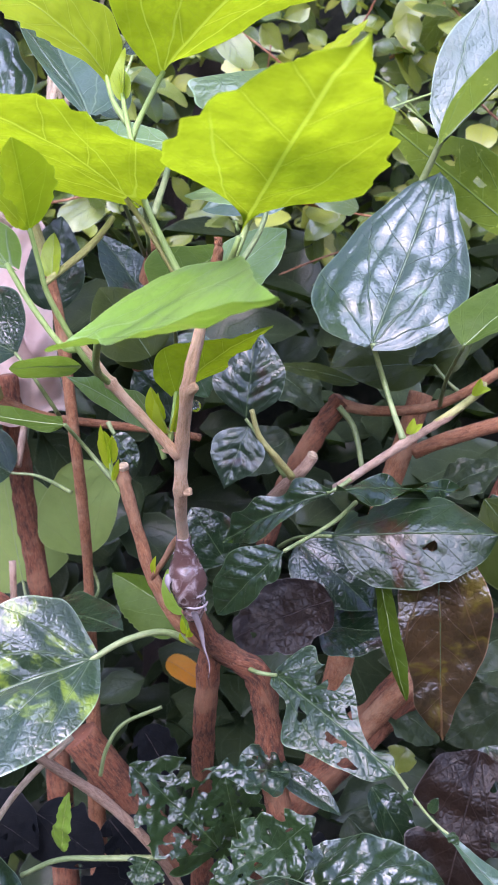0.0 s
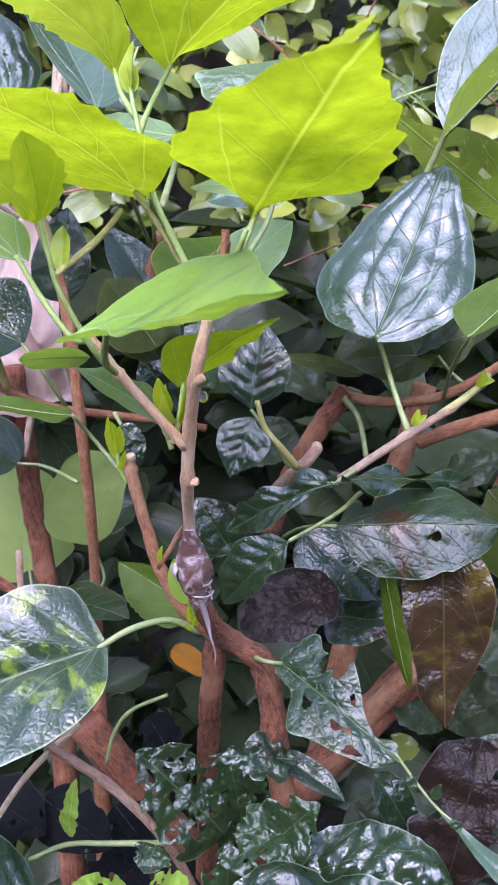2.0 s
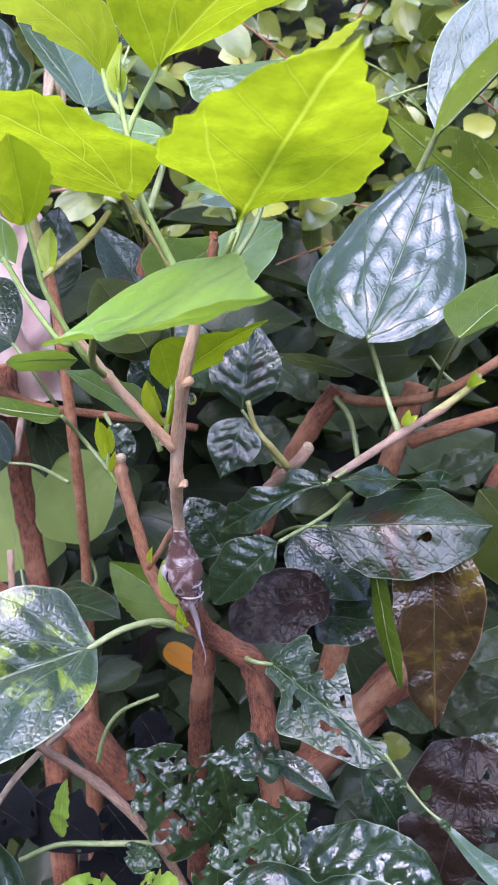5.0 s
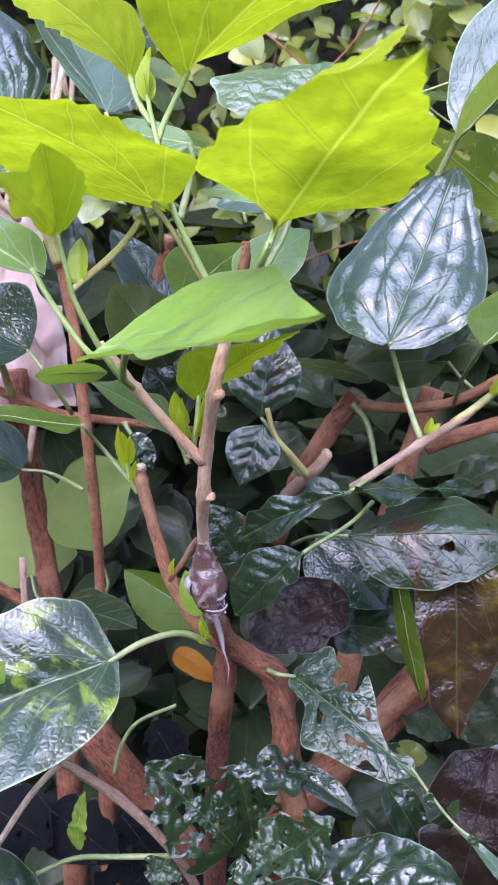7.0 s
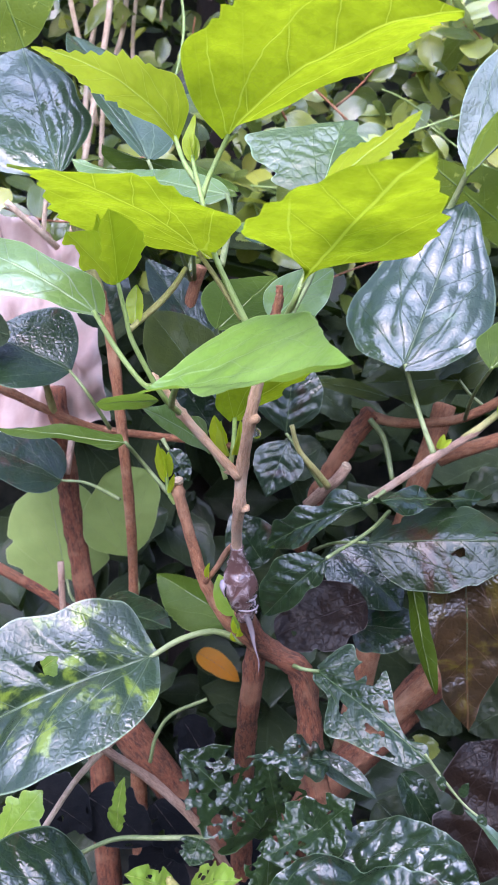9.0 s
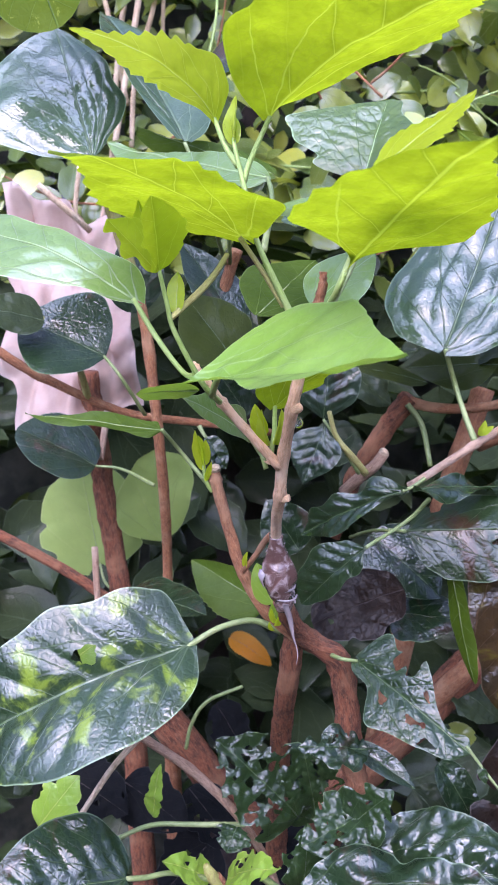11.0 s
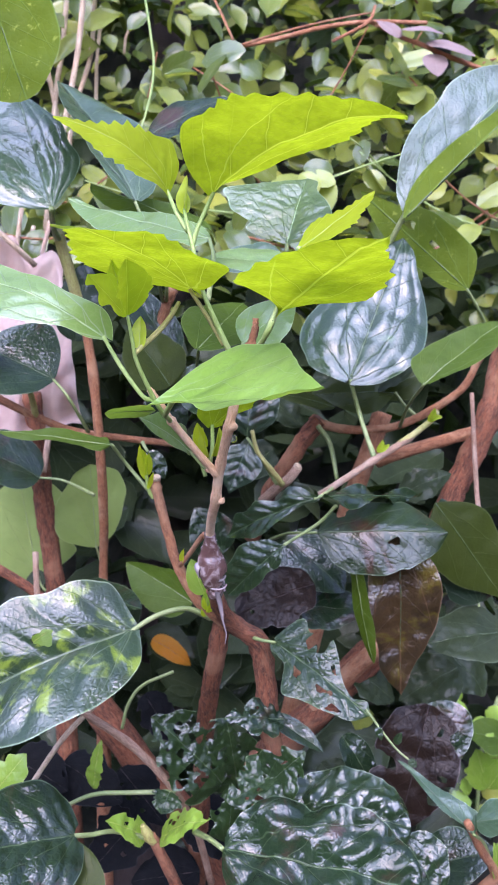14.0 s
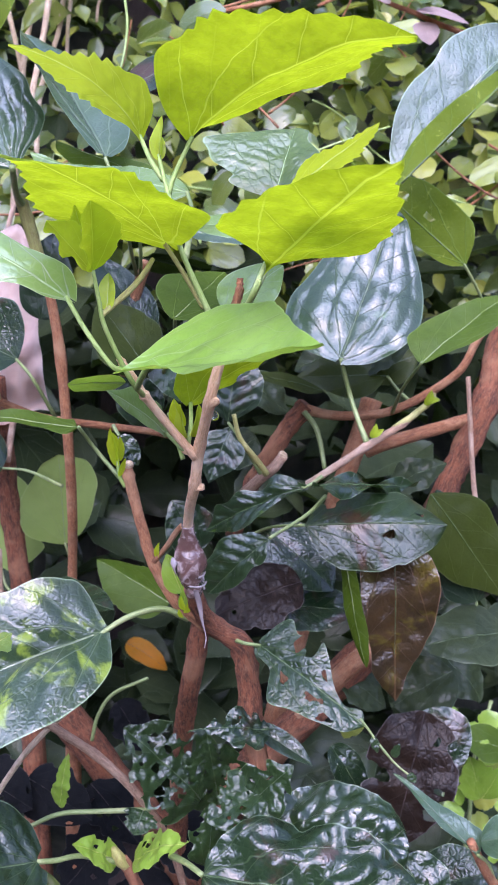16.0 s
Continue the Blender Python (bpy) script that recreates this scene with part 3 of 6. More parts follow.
def leaf(plant, material, base, tip, normal, width, stalk=None, thick=0.0009, label="", stalk_mat="petiole", rib=True, **how):
    """A leaf of a plant: blade from base to tip with its upper side towards normal; stalk: points from the blade's base to the twig."""
    base, tip = Vector(base), Vector(tip)
    o = {**LEAF, **how, "width": width}
    o["seed"] = o.get("seed", (731.0 * abs(base.x) + 517.0 * base.z + 263.0 * base.y) % 97.0)
    d = tip - base
    ang = radians(o["bend"])
    chord = abs(2 * math.sin(ang / 2) / ang) if abs(ang) > 1e-4 else 1.0
    o["length"] = d.length / chord
    d.normalize()
    nrm = Vector(normal)
    nrm = (nrm - d * nrm.dot(d)).normalized()
    # turn back by half the bend, so that the chord joins base and tip
    turn = Matrix.Rotation(ang / 2, 3, d.cross(nrm))
    d, nrm = turn @ d, turn @ nrm
    m = Matrix.Translation(base) @ Matrix((d.cross(nrm), d, nrm)).transposed().to_4x4()
    ob = part("leaf", blade(o), material, plant, label, m)
    if rib and material != "young":
        kind = RIBS.get(material, "dark_rib")
        pts = []
        for k in range(9):
            s = 0.008 + 0.95 * k / 8
            p = blade_point(s, 0.0, o)
            r = thick * (0.40 * (1 - s) + 0.05)
            pts.append((*(p - Vector((0, 0, 0.55 * r))), r))
        bm = tube(pts, 6, 3, uneven=0)
        bm.transform(m)
        part("midrib", bm, kind, ob)
    if stalk:
        pts = [(*base, thick * 0.9)] + [(*p, thick) for p in stalk[:-1]] + [(*stalk[-1], thick * 1.25)]
        if len(pts) == 2:
            a, b = Vector(pts[0][:3]), Vector(pts[1][:3])
            pts.insert(1, (*((a + b) / 2 + Vector((0, 0, -0.06 * (a - b).length))), thick))
        part("petiole", tube(pts, 8, 6, uneven=0.03), stalk_mat, ob)
    return ob


def stem(plant, name, points, material, label="", **how):
    return part(name, tube(points, **how), material, plant, label)


def ribbon(points, wide, thick):
    """A flat strip of film along points, with a thickness."""
    bm = bmesh.new()
    path = [Vector(q) for q in smooth_path(points, 6)]
    rows = []
    for i, q in enumerate(path):
        s = i / (len(path) - 1)
        w = wide * (0.5 + 0.12 * math.sin(7 * s)) * (1 - 0.4 * s)
        side = Vector((math.cos(1.5 * s), -math.sin(1.5 * s), 0.15))
        back = Vector((0, thick, 0))
        rows.append([bm.verts.new(q + side * w), bm.verts.new(q - side * w), bm.verts.new(q - side * w + back), bm.verts.new(q + side * w + back)])
    for a, b in zip(rows, rows[1:]):
        for j in range(4):
            bm.faces.new((a[j], a[(j + 1) % 4], b[(j + 1) % 4], b[j]))
    bm.faces.new(rows[0]), bm.faces.new(rows[-1][::-1])
    return bm


def sheet(a, b, c, d):
    """A limp torn sheet between four corners, with soft folds and a thickness."""
    a, b, c, d = (Vector(q) for q in (a, b, c, d))
    bm = bmesh.new()
    n = 26
    grid = []
    for i in range(n + 1):
        row = []
        for j in range(n + 1):
            u, v = i / n, j / n
            edge = 0.09 * noise.noise(Vector((u * 5, v * 5, 9)))
            uu, vv = u + edge * (0.5 + u), v + edge
            p = (a * (1 - uu) + b * uu) * (1 - vv) + (d * (1 - uu) + c * uu) * vv
            p.y += 0.026 * noise.noise(Vector((u * 2.1 + v, v * 2.6, 2))) + 0.008 * noise.noise(Vector((u * 6 - 3 * v, v * 7, 4))) + 0.004 * noise.noise(Vector((u * 17, v * 5, 7)))
            row.append(bm.verts.new(p))
        grid.append(row)
    for i in range(n):
        for j in range(n):
            bm.faces.new((grid[i][j], grid[i][j + 1], grid[i + 1][j + 1], grid[i + 1][j]))
    bmesh.ops.solidify(bm, geom=bm.faces[:], thickness=0.0006)
    return bm


# ---- the plants ----
# grafted shoot with its rootstock
graft = thing("grafted_hibiscus", "grafted hibiscus shoot with yellow-green toothed leaves, graft wrapped in film", "plant", (0, 0.345, 0.0))
stem(graft, "scion_stem", [(-0.0212, 0.3211, 1.1002, 0.00239), (-0.0241, 0.3140, 1.1319, 0.00212), (-0.0226, 0.2851, 1.1536, 0.00212), (-0.0213, 0.2757, 1.1690, 0.00212), (-0.0183, 0.2606, 1.1885, 0.00202), (-0.0154, 0.2579, 1.2015, 0.00184), (-0.0129, 0.2568, 1.2113, 0.00166), (-0.0104, 0.2556, 1.2200, 0.00156)],
     "scion", "tan woody scion with raised leaf scars", sides=14, steps=10, nodes=((0.30, 0.22), (0.45, 0.2), (0.57, 0.26), (0.64, 0.12)), uneven=0.07)
stem(graft, "leaf_scar", [(-0.0224, 0.2842, 1.1540, 0.0012), (-0.0205, 0.2825, 1.1541, 0.0015), (-0.0190, 0.2819, 1.1545, 0.0013)], "scion", "raised pale leaf scar", uneven=0.25)
stem(graft, "leaf_scar", [(-0.0184, 0.2595, 1.1879, 0.0013), (-0.0166, 0.2580, 1.1888, 0.0015), (-0.0153, 0.2575, 1.1896, 0.0011)], "scion", "raised pale leaf scar", uneven=0.25)
stem(graft, "leaf_scar", [(-0.0249, 0.2760, 1.1689, 0.0014), (-0.0264, 0.2757, 1.1695, 0.0018), (-0.0276, 0.2754, 1.1705, 0.0012)], "scion", "raised pale leaf scar", uneven=0.25)
stem(graft, "dead_tip", [(-0.0104, 0.2556, 1.2195, 0.0017), (-0.0096, 0.2550, 1.2241, 0.0013), (-0.0091, 0.2544, 1.2277, 0.0014), (-0.0089, 0.2541, 1.2299, 0.0011), (-0.0088, 0.2539, 1.2322, 0.0012)], "bark", "withered brown tip", nodes=((0.12, 0.4), (0.35, 0.5), (0.6, 0.35), (0.8, 0.5)), uneven=0.3)
stem(graft, "rootstock_stem", [(-0.0219, 0.3206, 1.1045, 0.0036), (-0.0168, 0.3394, 1.0866, 0.0040), (-0.0078, 0.3494, 1.0750, 0.0048), (0.0023, 0.3536, 1.0663, 0.0056), (0.0080, 0.3576, 1.0442, 0.0056), (0.0103, 0.3574, 1.0186, 0.0056), (0.0132, 0.3568, 0.9977, 0.0055), (0.0171, 0.3614, 0.9537, 0.0056), (0.0207, 0.3641, 0.8937, 0.006)],
     "redbark", "red-brown rough rootstock", sides=14, steps=8, uneven=0.16)
stem(graft, "rootstock_stem", [(-0.0132, 0.3504, 1.0800, 0.0041), (-0.0165, 0.3559, 1.0729, 0.0047), (-0.0180, 0.3644, 1.0579, 0.0050), (-0.0200, 0.3791, 1.0360, 0.0051), (-0.0219, 0.4012, 1.0080, 0.0054), (-0.0247, 0.4337, 0.9390, 0.0058), (-0.0275, 0.4610, 0.8261, 0.0062)],
     "redbark", "upright reddish rootstock stem", sides=14, steps=8, uneven=0.1)
stem(graft, "cut_branch", [(-0.0513, 0.3515, 1.1534, 0.00224), (-0.0499, 0.3510, 1.1448, 0.00258), (-0.0451, 0.3513, 1.1254, 0.00249), (-0.0394, 0.3498, 1.1077, 0.00258), (-0.0289, 0.3478, 1.0898, 0.00275), (-0.0138, 0.3500, 1.0761, 0.00292)],
     "bark", "brown side branch cut off at its top", sides=12, steps=8, nodes=((0.14, 0.35), (0.62, 0.2)), uneven=0.1)
stem(graft, "cut_face", [(-0.0508, 0.3514, 1.1519, 0.0024), (-0.0511, 0.3511, 1.1534, 0.0026), (-0.0513, 0.3507, 1.1543, 0.0016)], "dry", "pale cut face of the side branch", sides=12)
stem(graft, "side_twig", [(-0.0224, 0.2765, 1.1664, 0.00189), (-0.0327, 0.2707, 1.1789, 0.00164), (-0.0415, 0.2627, 1.1904, 0.00156), (-0.0463, 0.2560, 1.1986, 0.00139), (-0.0501, 0.2529, 1.2037, 0.00123)],
     "scion", sides=12, steps=8, nodes=((0.5, 0.35), (0.93, 0.4)), uneven=0.1)
stem(graft, "green_shoot", [(-0.0415, 0.2627, 1.1899, 0.00101), (-0.0466, 0.2489, 1.1978, 0.00094), (-0.0539, 0.2395, 1.2139, 0.00079), (-0.0557, 0.2360, 1.2227, 0.00072), (-0.0573, 0.2329, 1.2318, 0.00065)], "green_stem", sides=10)
stem(graft, "leading_shoot", [(-0.0149, 0.2610, 1.2111, 0.00125), (-0.0197, 0.2565, 1.2209, 0.00117), (-0.0252, 0.2542, 1.2321, 0.00101), (-0.0298, 0.2539, 1.2431, 0.00086), (-0.0337, 0.2582, 1.2598, 0.00086), (-0.0363, 0.2637, 1.2703, 0.00070), (-0.0372, 0.2663, 1.2751, 0.00062)],
     "green_stem", sides=10)

leaf(graft, "young", (-0.0255, 0.2699, 1.2824), (0.0372, 0.2048, 1.2978), (-0.12, 0.21, 0.97), 0.0641, [(-0.0315, 0.2640, 1.2683), (-0.0337, 0.2593, 1.2606)], teeth=15, bite=0.18, wave=0.015,
     stalk_mat="green_stem", laterals=5, quilt=0.0006, grid=(88, 14), bend=44, fold=15, lobe=0.029, cup=0.05, outline=((0, 0.00), (0.05, 0.06), (0.12, 0.27), (0.22, 0.45), (0.35, 0.54), (0.5, 0.89), (0.65, 0.75), (0.8, 0.48), (0.92, 0.23), (1, 0.00)), outline2=((0, 0.00), (0.05, 0.40), (0.12, 0.71), (0.22, 0.98), (0.35, 0.99), (0.5, 1.00), (0.65, 0.62), (0.8, 0.32), (0.92, 0.15), (1, 0.00)), uneven=0.02)
leaf(graft, "young", (-0.0027, 0.2443, 1.2311), (0.0204, 0.1510, 1.2525), (0.02, 0.21, 0.98), 0.0526, [(-0.0043, 0.2458, 1.2269), (-0.0077, 0.2555, 1.2205)], teeth=9, bite=0.15, wave=0.015,
     stalk_mat="green_stem", laterals=5, quilt=0.0006, grid=(88, 14), bend=12, fold=6, lobe=-0.095, cup=0.05, outline=((0, 0.00), (0.05, 0.07), (0.12, 0.33), (0.22, 0.86), (0.35, 0.91), (0.5, 0.85), (0.65, 0.63), (0.8, 0.30), (0.92, 0.12), (1, 0.00)), outline2=((0, 0.00), (0.05, 0.05), (0.12, 0.29), (0.22, 0.74), (0.35, 1.00), (0.5, 0.91), (0.65, 0.70), (0.8, 0.33), (0.92, 0.05), (1, 0.00)), uneven=0.02)
leaf(graft, "young", (-0.0348, 0.2535, 1.2429), (-0.0794, 0.1967, 1.2594), (0.14, 0.27, 0.95), 0.0570, [(-0.0274, 0.2554, 1.2320), (-0.0209, 0.2567, 1.2216)], thick=0.0009, teeth=13, bite=0.16, wave=0.015,
     stalk_mat="olive_stem", laterals=5, quilt=0.0006, grid=(80, 14), bend=30, fold=3, lobe=0.091, cup=0.05, outline=((0, 0.00), (0.05, 0.21), (0.12, 0.56), (0.22, 0.96), (0.35, 0.76), (0.5, 0.58), (0.65, 0.43), (0.8, 0.12), (0.92, 0.03), (1, 0.00)), outline2=((0, 0.00), (0.05, 0.24), (0.12, 0.60), (0.22, 0.86), (0.35, 1.00), (0.5, 0.89), (0.65, 0.59), (0.8, 0.31), (0.92, 0.11), (1, 0.00)), uneven=0.02)
leaf(graft, "youngtop", (-0.0443, 0.2814, 1.2844), (-0.0878, 0.2600, 1.3070), (0.34, -0.82, 0.46), 0.0312, [(-0.0399, 0.2673, 1.2729), (-0.0355, 0.2641, 1.2659)], teeth=13, bite=0.24,
     stalk_mat="green_stem", laterals=8, quilt=0.001, grid=(80, 12), bend=67, fold=18, lobe=0.053, cup=0.05, outline=((0, 0.00), (0.05, 0.22), (0.12, 0.34), (0.22, 0.46), (0.35, 0.64), (0.5, 0.66), (0.65, 0.66), (0.8, 0.43), (0.92, 0.19), (1, 0.00)), outline2=((0, 0.00), (0.05, 0.66), (0.12, 0.86), (0.22, 1.00), (0.35, 0.71), (0.5, 0.54), (0.65, 0.27), (0.8, 0.06), (0.92, 0.01), (1, 0.00)), uneven=0.02)
leaf(graft, "fresh", (-0.0478, 0.2210, 1.2013), (0.0058, 0.1673, 1.2101), (-0.29, -0.19, 0.94), 0.0661, None, quilt=0.0006, teeth=11, bite=0.03, wave=0.012, crumple=0.02, rib=False, grid=(72, 16), lean=-0.5,
     label="fresh green leaf with torn tip and satin top", bend=-18, fold=16, lobe=0.023, cup=0.0, outline=((0, 0.00), (0.05, 0.05), (0.12, 0.51), (0.22, 0.95), (0.35, 1.00), (0.5, 0.98), (0.65, 0.70), (0.8, 0.35), (0.92, 0.14), (1, 0.00)), outline2=((0, 0.00), (0.05, 0.18), (0.12, 0.23), (0.22, 0.22), (0.35, 0.24), (0.5, 0.41), (0.65, 0.48), (0.8, 0.38), (0.92, 0.22), (1, 0.00)), uneven=0.02)
stem(graft, "petiole", [(-0.0393, 0.2287, 1.2029, 0.0010), (-0.0425, 0.2434, 1.1967, 0.0011), (-0.0440, 0.2552, 1.1934, 0.0012)], "green_stem", sides=8)
leaf(graft, "satin", (-0.0674, 0.2469, 1.2241), (-0.1308, 0.2688, 1.2473), (0.30, -0.74, 0.60), 0.0325, [(-0.0602, 0.2455, 1.2121), (-0.0520, 0.2450, 1.2013), (-0.0483, 0.2485, 1.2004)], stalk_mat="green_stem",
     quilt=0.0005, grid=(48, 12), label="shiny pale green leaf", bend=46, fold=-2, lobe=0.057, cup=0.05, outline=((0, 0.00), (0.05, 0.12), (0.12, 0.29), (0.22, 0.39), (0.35, 0.70), (0.5, 1.00), (0.65, 1.00), (0.8, 0.73), (0.92, 0.39), (1, 0.00)), outline2=((0, 0.00), (0.05, 0.44), (0.12, 0.71), (0.22, 0.69), (0.35, 0.65), (0.5, 0.71), (0.65, 0.65), (0.8, 0.62), (0.92, 0.43), (1, 0.00)), uneven=0.02)
leaf(graft, "youngtop", (-0.0581, 0.2310, 1.2318), (-0.0707, 0.2252, 1.2458), (-0.11, -0.79, 0.60), 0.0118, None, teeth=7, bite=0.2, grid=(48, 8), label="half-folded young leaf", bend=9, fold=26, lobe=0.017, cup=0.05, outline=((0, 0.00), (0.05, 0.28), (0.12, 0.48), (0.22, 0.49), (0.35, 0.35), (0.5, 1.00), (0.65, 0.42), (0.8, 0.27), (0.92, 0.74), (1, 0.00)), outline2=((0, 0.00), (0.05, 0.24), (0.12, 0.47), (0.22, 0.63), (0.35, 0.71), (0.5, 0.75), (0.65, 1.00), (0.8, 0.66), (0.92, 0.23), (1, 0.00)), uneven=0.02, rib=False)
leaf(graft, "youngtop", (-0.0580, 0.2340, 1.2320), (-0.0632, 0.2330, 1.2520), (-0.4, -0.85, 0.3), 0.010, None, fold=30, bend=-8, teeth=6, bite=0.15, outline=WEDGE, grid=(40, 8), label="half-folded young leaf")
leaf(graft, "youngtop", (-0.0573, 0.2329, 1.2318), (-0.0564, 0.2137, 1.2505), (0.24, -0.90, 0.37), 0.0150, None, teeth=6, bite=0.2, grid=(48, 8), label="half-folded young leaf", bend=5, fold=30, lobe=0.016, cup=0.05, outline=((0, 0.00), (0.05, 0.27), (0.12, 0.45), (0.22, 0.38), (0.35, 0.35), (0.5, 0.62), (0.65, 0.54), (0.8, 0.59), (0.92, 0.49), (1, 0.00)), outline2=((0, 0.00), (0.05, 0.17), (0.12, 0.40), (0.22, 0.60), (0.35, 0.82), (0.5, 0.94), (0.65, 1.00), (0.8, 0.77), (0.92, 0.39), (1, 0.00)), uneven=0.02, rib=False)
leaf(graft, "bud", (-0.0374, 0.2661, 1.2730), (-0.0362, 0.2668, 1.2883), (-0.5, -0.8, 0.1), 0.0048, None, fold=50, bend=-8, grid=(30, 6), label="closed shoot tip")
leaf(graft, "bud", (-0.0369, 0.2660, 1.2731), (-0.0384, 0.2695, 1.2845), (0.6, -0.7, 0.1), 0.004, None, fold=50, bend=-8, grid=(30, 6), label="closed shoot tip")
leaf(graft, "young", (-0.0242, 0.2913, 1.1862), (0.0073, 0.2632, 1.2067), (0.05, 0.39, 0.92), 0.0296, [(-0.0244, 0.2800, 1.1777), (-0.0258, 0.2791, 1.1692)], teeth=8, bite=0.12, stalk_mat="green_stem", bend=28, fold=12, lobe=0.048, cup=0.05, outline=((0, 0.00), (0.05, 0.39), (0.12, 0.23), (0.22, 0.41), (0.35, 0.55), (0.5, 0.26), (0.65, 0.39), (0.8, 0.15), (0.92, 0.06), (1, 0.00)), outline2=((0, 0.00), (0.05, 0.59), (0.12, 0.82), (0.22, 1.00), (0.35, 0.94), (0.5, 0.64), (0.65, 0.28), (0.8, 0.11), (0.92, 0.06), (1, 0.00)), uneven=0.02)
stem(graft, "petiole", [(-0.0272, 0.2798, 1.1653, 0.0010), (-0.0292, 0.2797, 1.1716, 0.0009), (-0.0308, 0.2796, 1.1778, 0.0009), (-0.0328, 0.2793, 1.1832, 0.0008)], "green_stem", sides=8)
leaf(graft, "bud", (-0.0245, 0.2766, 1.1745), (-0.0219, 0.2729, 1.1872), (0.6, -0.7, 0.1), 0.006, None, fold=40, grid=(24, 5))
leaf(graft, "bud", (-0.0259, 0.2787, 1.1735), (-0.0286, 0.2754, 1.1868), (-0.6, -0.7, 0.1), 0.005, None, fold=40, grid=(24, 5))
leaf(graft, "fresh", (-0.0478, 0.2488, 1.1956), (-0.0666, 0.2430, 1.1950), (-0.10, 0.32, 0.94), 0.0199, None, grid=(32, 8), bend=8, fold=2, lobe=0.021, cup=0.05, outline=((0, 0.00), (0.05, 0.30), (0.12, 0.57), (0.22, 0.76), (0.35, 0.86), (0.5, 0.90), (0.65, 0.86), (0.8, 0.73), (0.92, 0.41), (1, 0.00)), outline2=((0, 0.00), (0.05, 0.31), (0.12, 0.64), (0.22, 0.90), (0.35, 0.98), (0.5, 1.00), (0.65, 1.00), (0.8, 0.84), (0.92, 0.46), (1, 0.00)), uneven=0.02)
leaf(graft, "satin", (-0.0337, 0.3081, 1.1723), (-0.0563, 0.2681, 1.1923), (0.10, -0.90, 0.43), 0.0151, [(-0.0288, 0.2766, 1.1708), (-0.0263, 0.2771, 1.1687)], grid=(32, 8), uneven=0.02, bend=16, fold=14, lobe=0.078, cup=0.05, outline=((0, 0.00), (0.05, 0.20), (0.12, 0.32), (0.22, 0.42), (0.35, 0.59), (0.5, 0.68), (0.65, 0.56), (0.8, 0.52), (0.92, 0.20), (1, 0.00)), outline2=((0, 0.00), (0.05, 0.56), (0.12, 0.40), (0.22, 0.99), (0.35, 1.00), (0.5, 0.72), (0.65, 1.00), (0.8, 0.47), (0.92, 0.17), (1, 0.00)))
leaf(graft, "youngtop", (0.0008, 0.1972, 1.2536), (0.0270, 0.2049, 1.2738), (-0.53, -0.50, 0.69), 0.0186, [(0.0008, 0.2500, 1.2402), (-0.0050, 0.2557, 1.2246)], teeth=11, bite=0.3, grid=(72, 10), stalk_mat="green_stem", bend=-2, fold=6, lobe=0.034, cup=0.05, outline=((0, 0.00), (0.05, 0.18), (0.12, 0.35), (0.22, 0.60), (0.35, 0.77), (0.5, 0.61), (0.65, 0.31), (0.8, 0.15), (0.92, 0.09), (1, 0.00)), outline2=((0, 0.00), (0.05, 0.42), (0.12, 0.68), (0.22, 0.90), (0.35, 1.00), (0.5, 0.95), (0.65, 0.64), (0.8, 0.49), (0.92, 0.26), (1, 0.00)), uneven=0.02)
leaf(graft, "satin", (-0.0106, 0.3044, 1.2221), (0.0129, 0.3047, 1.2413), (0.1, -0.55, 0.8), 0.030, [(-0.0125, 0.2935, 1.2142), (-0.0157, 0.2631, 1.2116)], fold=6, bend=15)
leaf(graft, "satin", (-0.0266, 0.2904, 1.2665), (-0.0942, 0.3515, 1.2900), (-0.18, -0.68, 0.71), 0.0231, [(-0.0250, 0.2794, 1.2573), (-0.0274, 0.2572, 1.2388)], teeth=12, bite=0.06, grid=(56, 10), bend=-2, fold=-2, lobe=0.016, cup=0.05, outline=((0, 0.00), (0.05, 0.52), (0.12, 0.56), (0.22, 0.72), (0.35, 0.88), (0.5, 1.00), (0.65, 1.00), (0.8, 0.70), (0.92, 0.33), (1, 0.00)), outline2=((0, 0.00), (0.05, 0.32), (0.12, 0.62), (0.22, 0.73), (0.35, 0.74), (0.5, 0.62), (0.65, 0.26), (0.8, 0.18), (0.92, 0.19), (1, 0.00)), uneven=0.02)
leaf(graft, "gloss", (0.0061, 0.2827, 1.2647), (0.0163, 0.3031, 1.2949), (-0.23, -0.69, 0.69), 0.0661, [(0.0049, 0.2852, 1.2416), (-0.0079, 0.2602, 1.2176)], quilt=0.0004, wave=0.01, grid=(64, 18), laterals=8, bend=9, fold=12, lobe=0.022, cup=0.05, outline=((0, 0.00), (0.05, 0.37), (0.12, 0.56), (0.22, 0.54), (0.35, 0.82), (0.5, 0.93), (0.65, 1.00), (0.8, 0.59), (0.92, 0.21), (1, 0.00)), outline2=((0, 0.00), (0.05, 0.35), (0.12, 0.58), (0.22, 0.65), (0.35, 0.54), (0.5, 0.46), (0.65, 0.34), (0.8, 0.20), (0.92, 0.18), (1, 0.00)), uneven=0.02)
stem(graft, "green_shoot", [(-0.0524, 0.3515, 1.1427, 0.001), (-0.0547, 0.35, 1.1476, 0.001), (-0.0558, 0.349, 1.1559, 0.0008), (-0.0567, 0.349, 1.1626, 0.0006)], "green_stem")
leaf(graft, "youngtop", (-0.0555, 0.349, 1.1525), (-0.0591, 0.346, 1.1707), (-0.5, -0.8, 0.1), 0.0052, None, fold=38, grid=(24, 6), bend=-10, teeth=4, bite=0.2, rib=False)
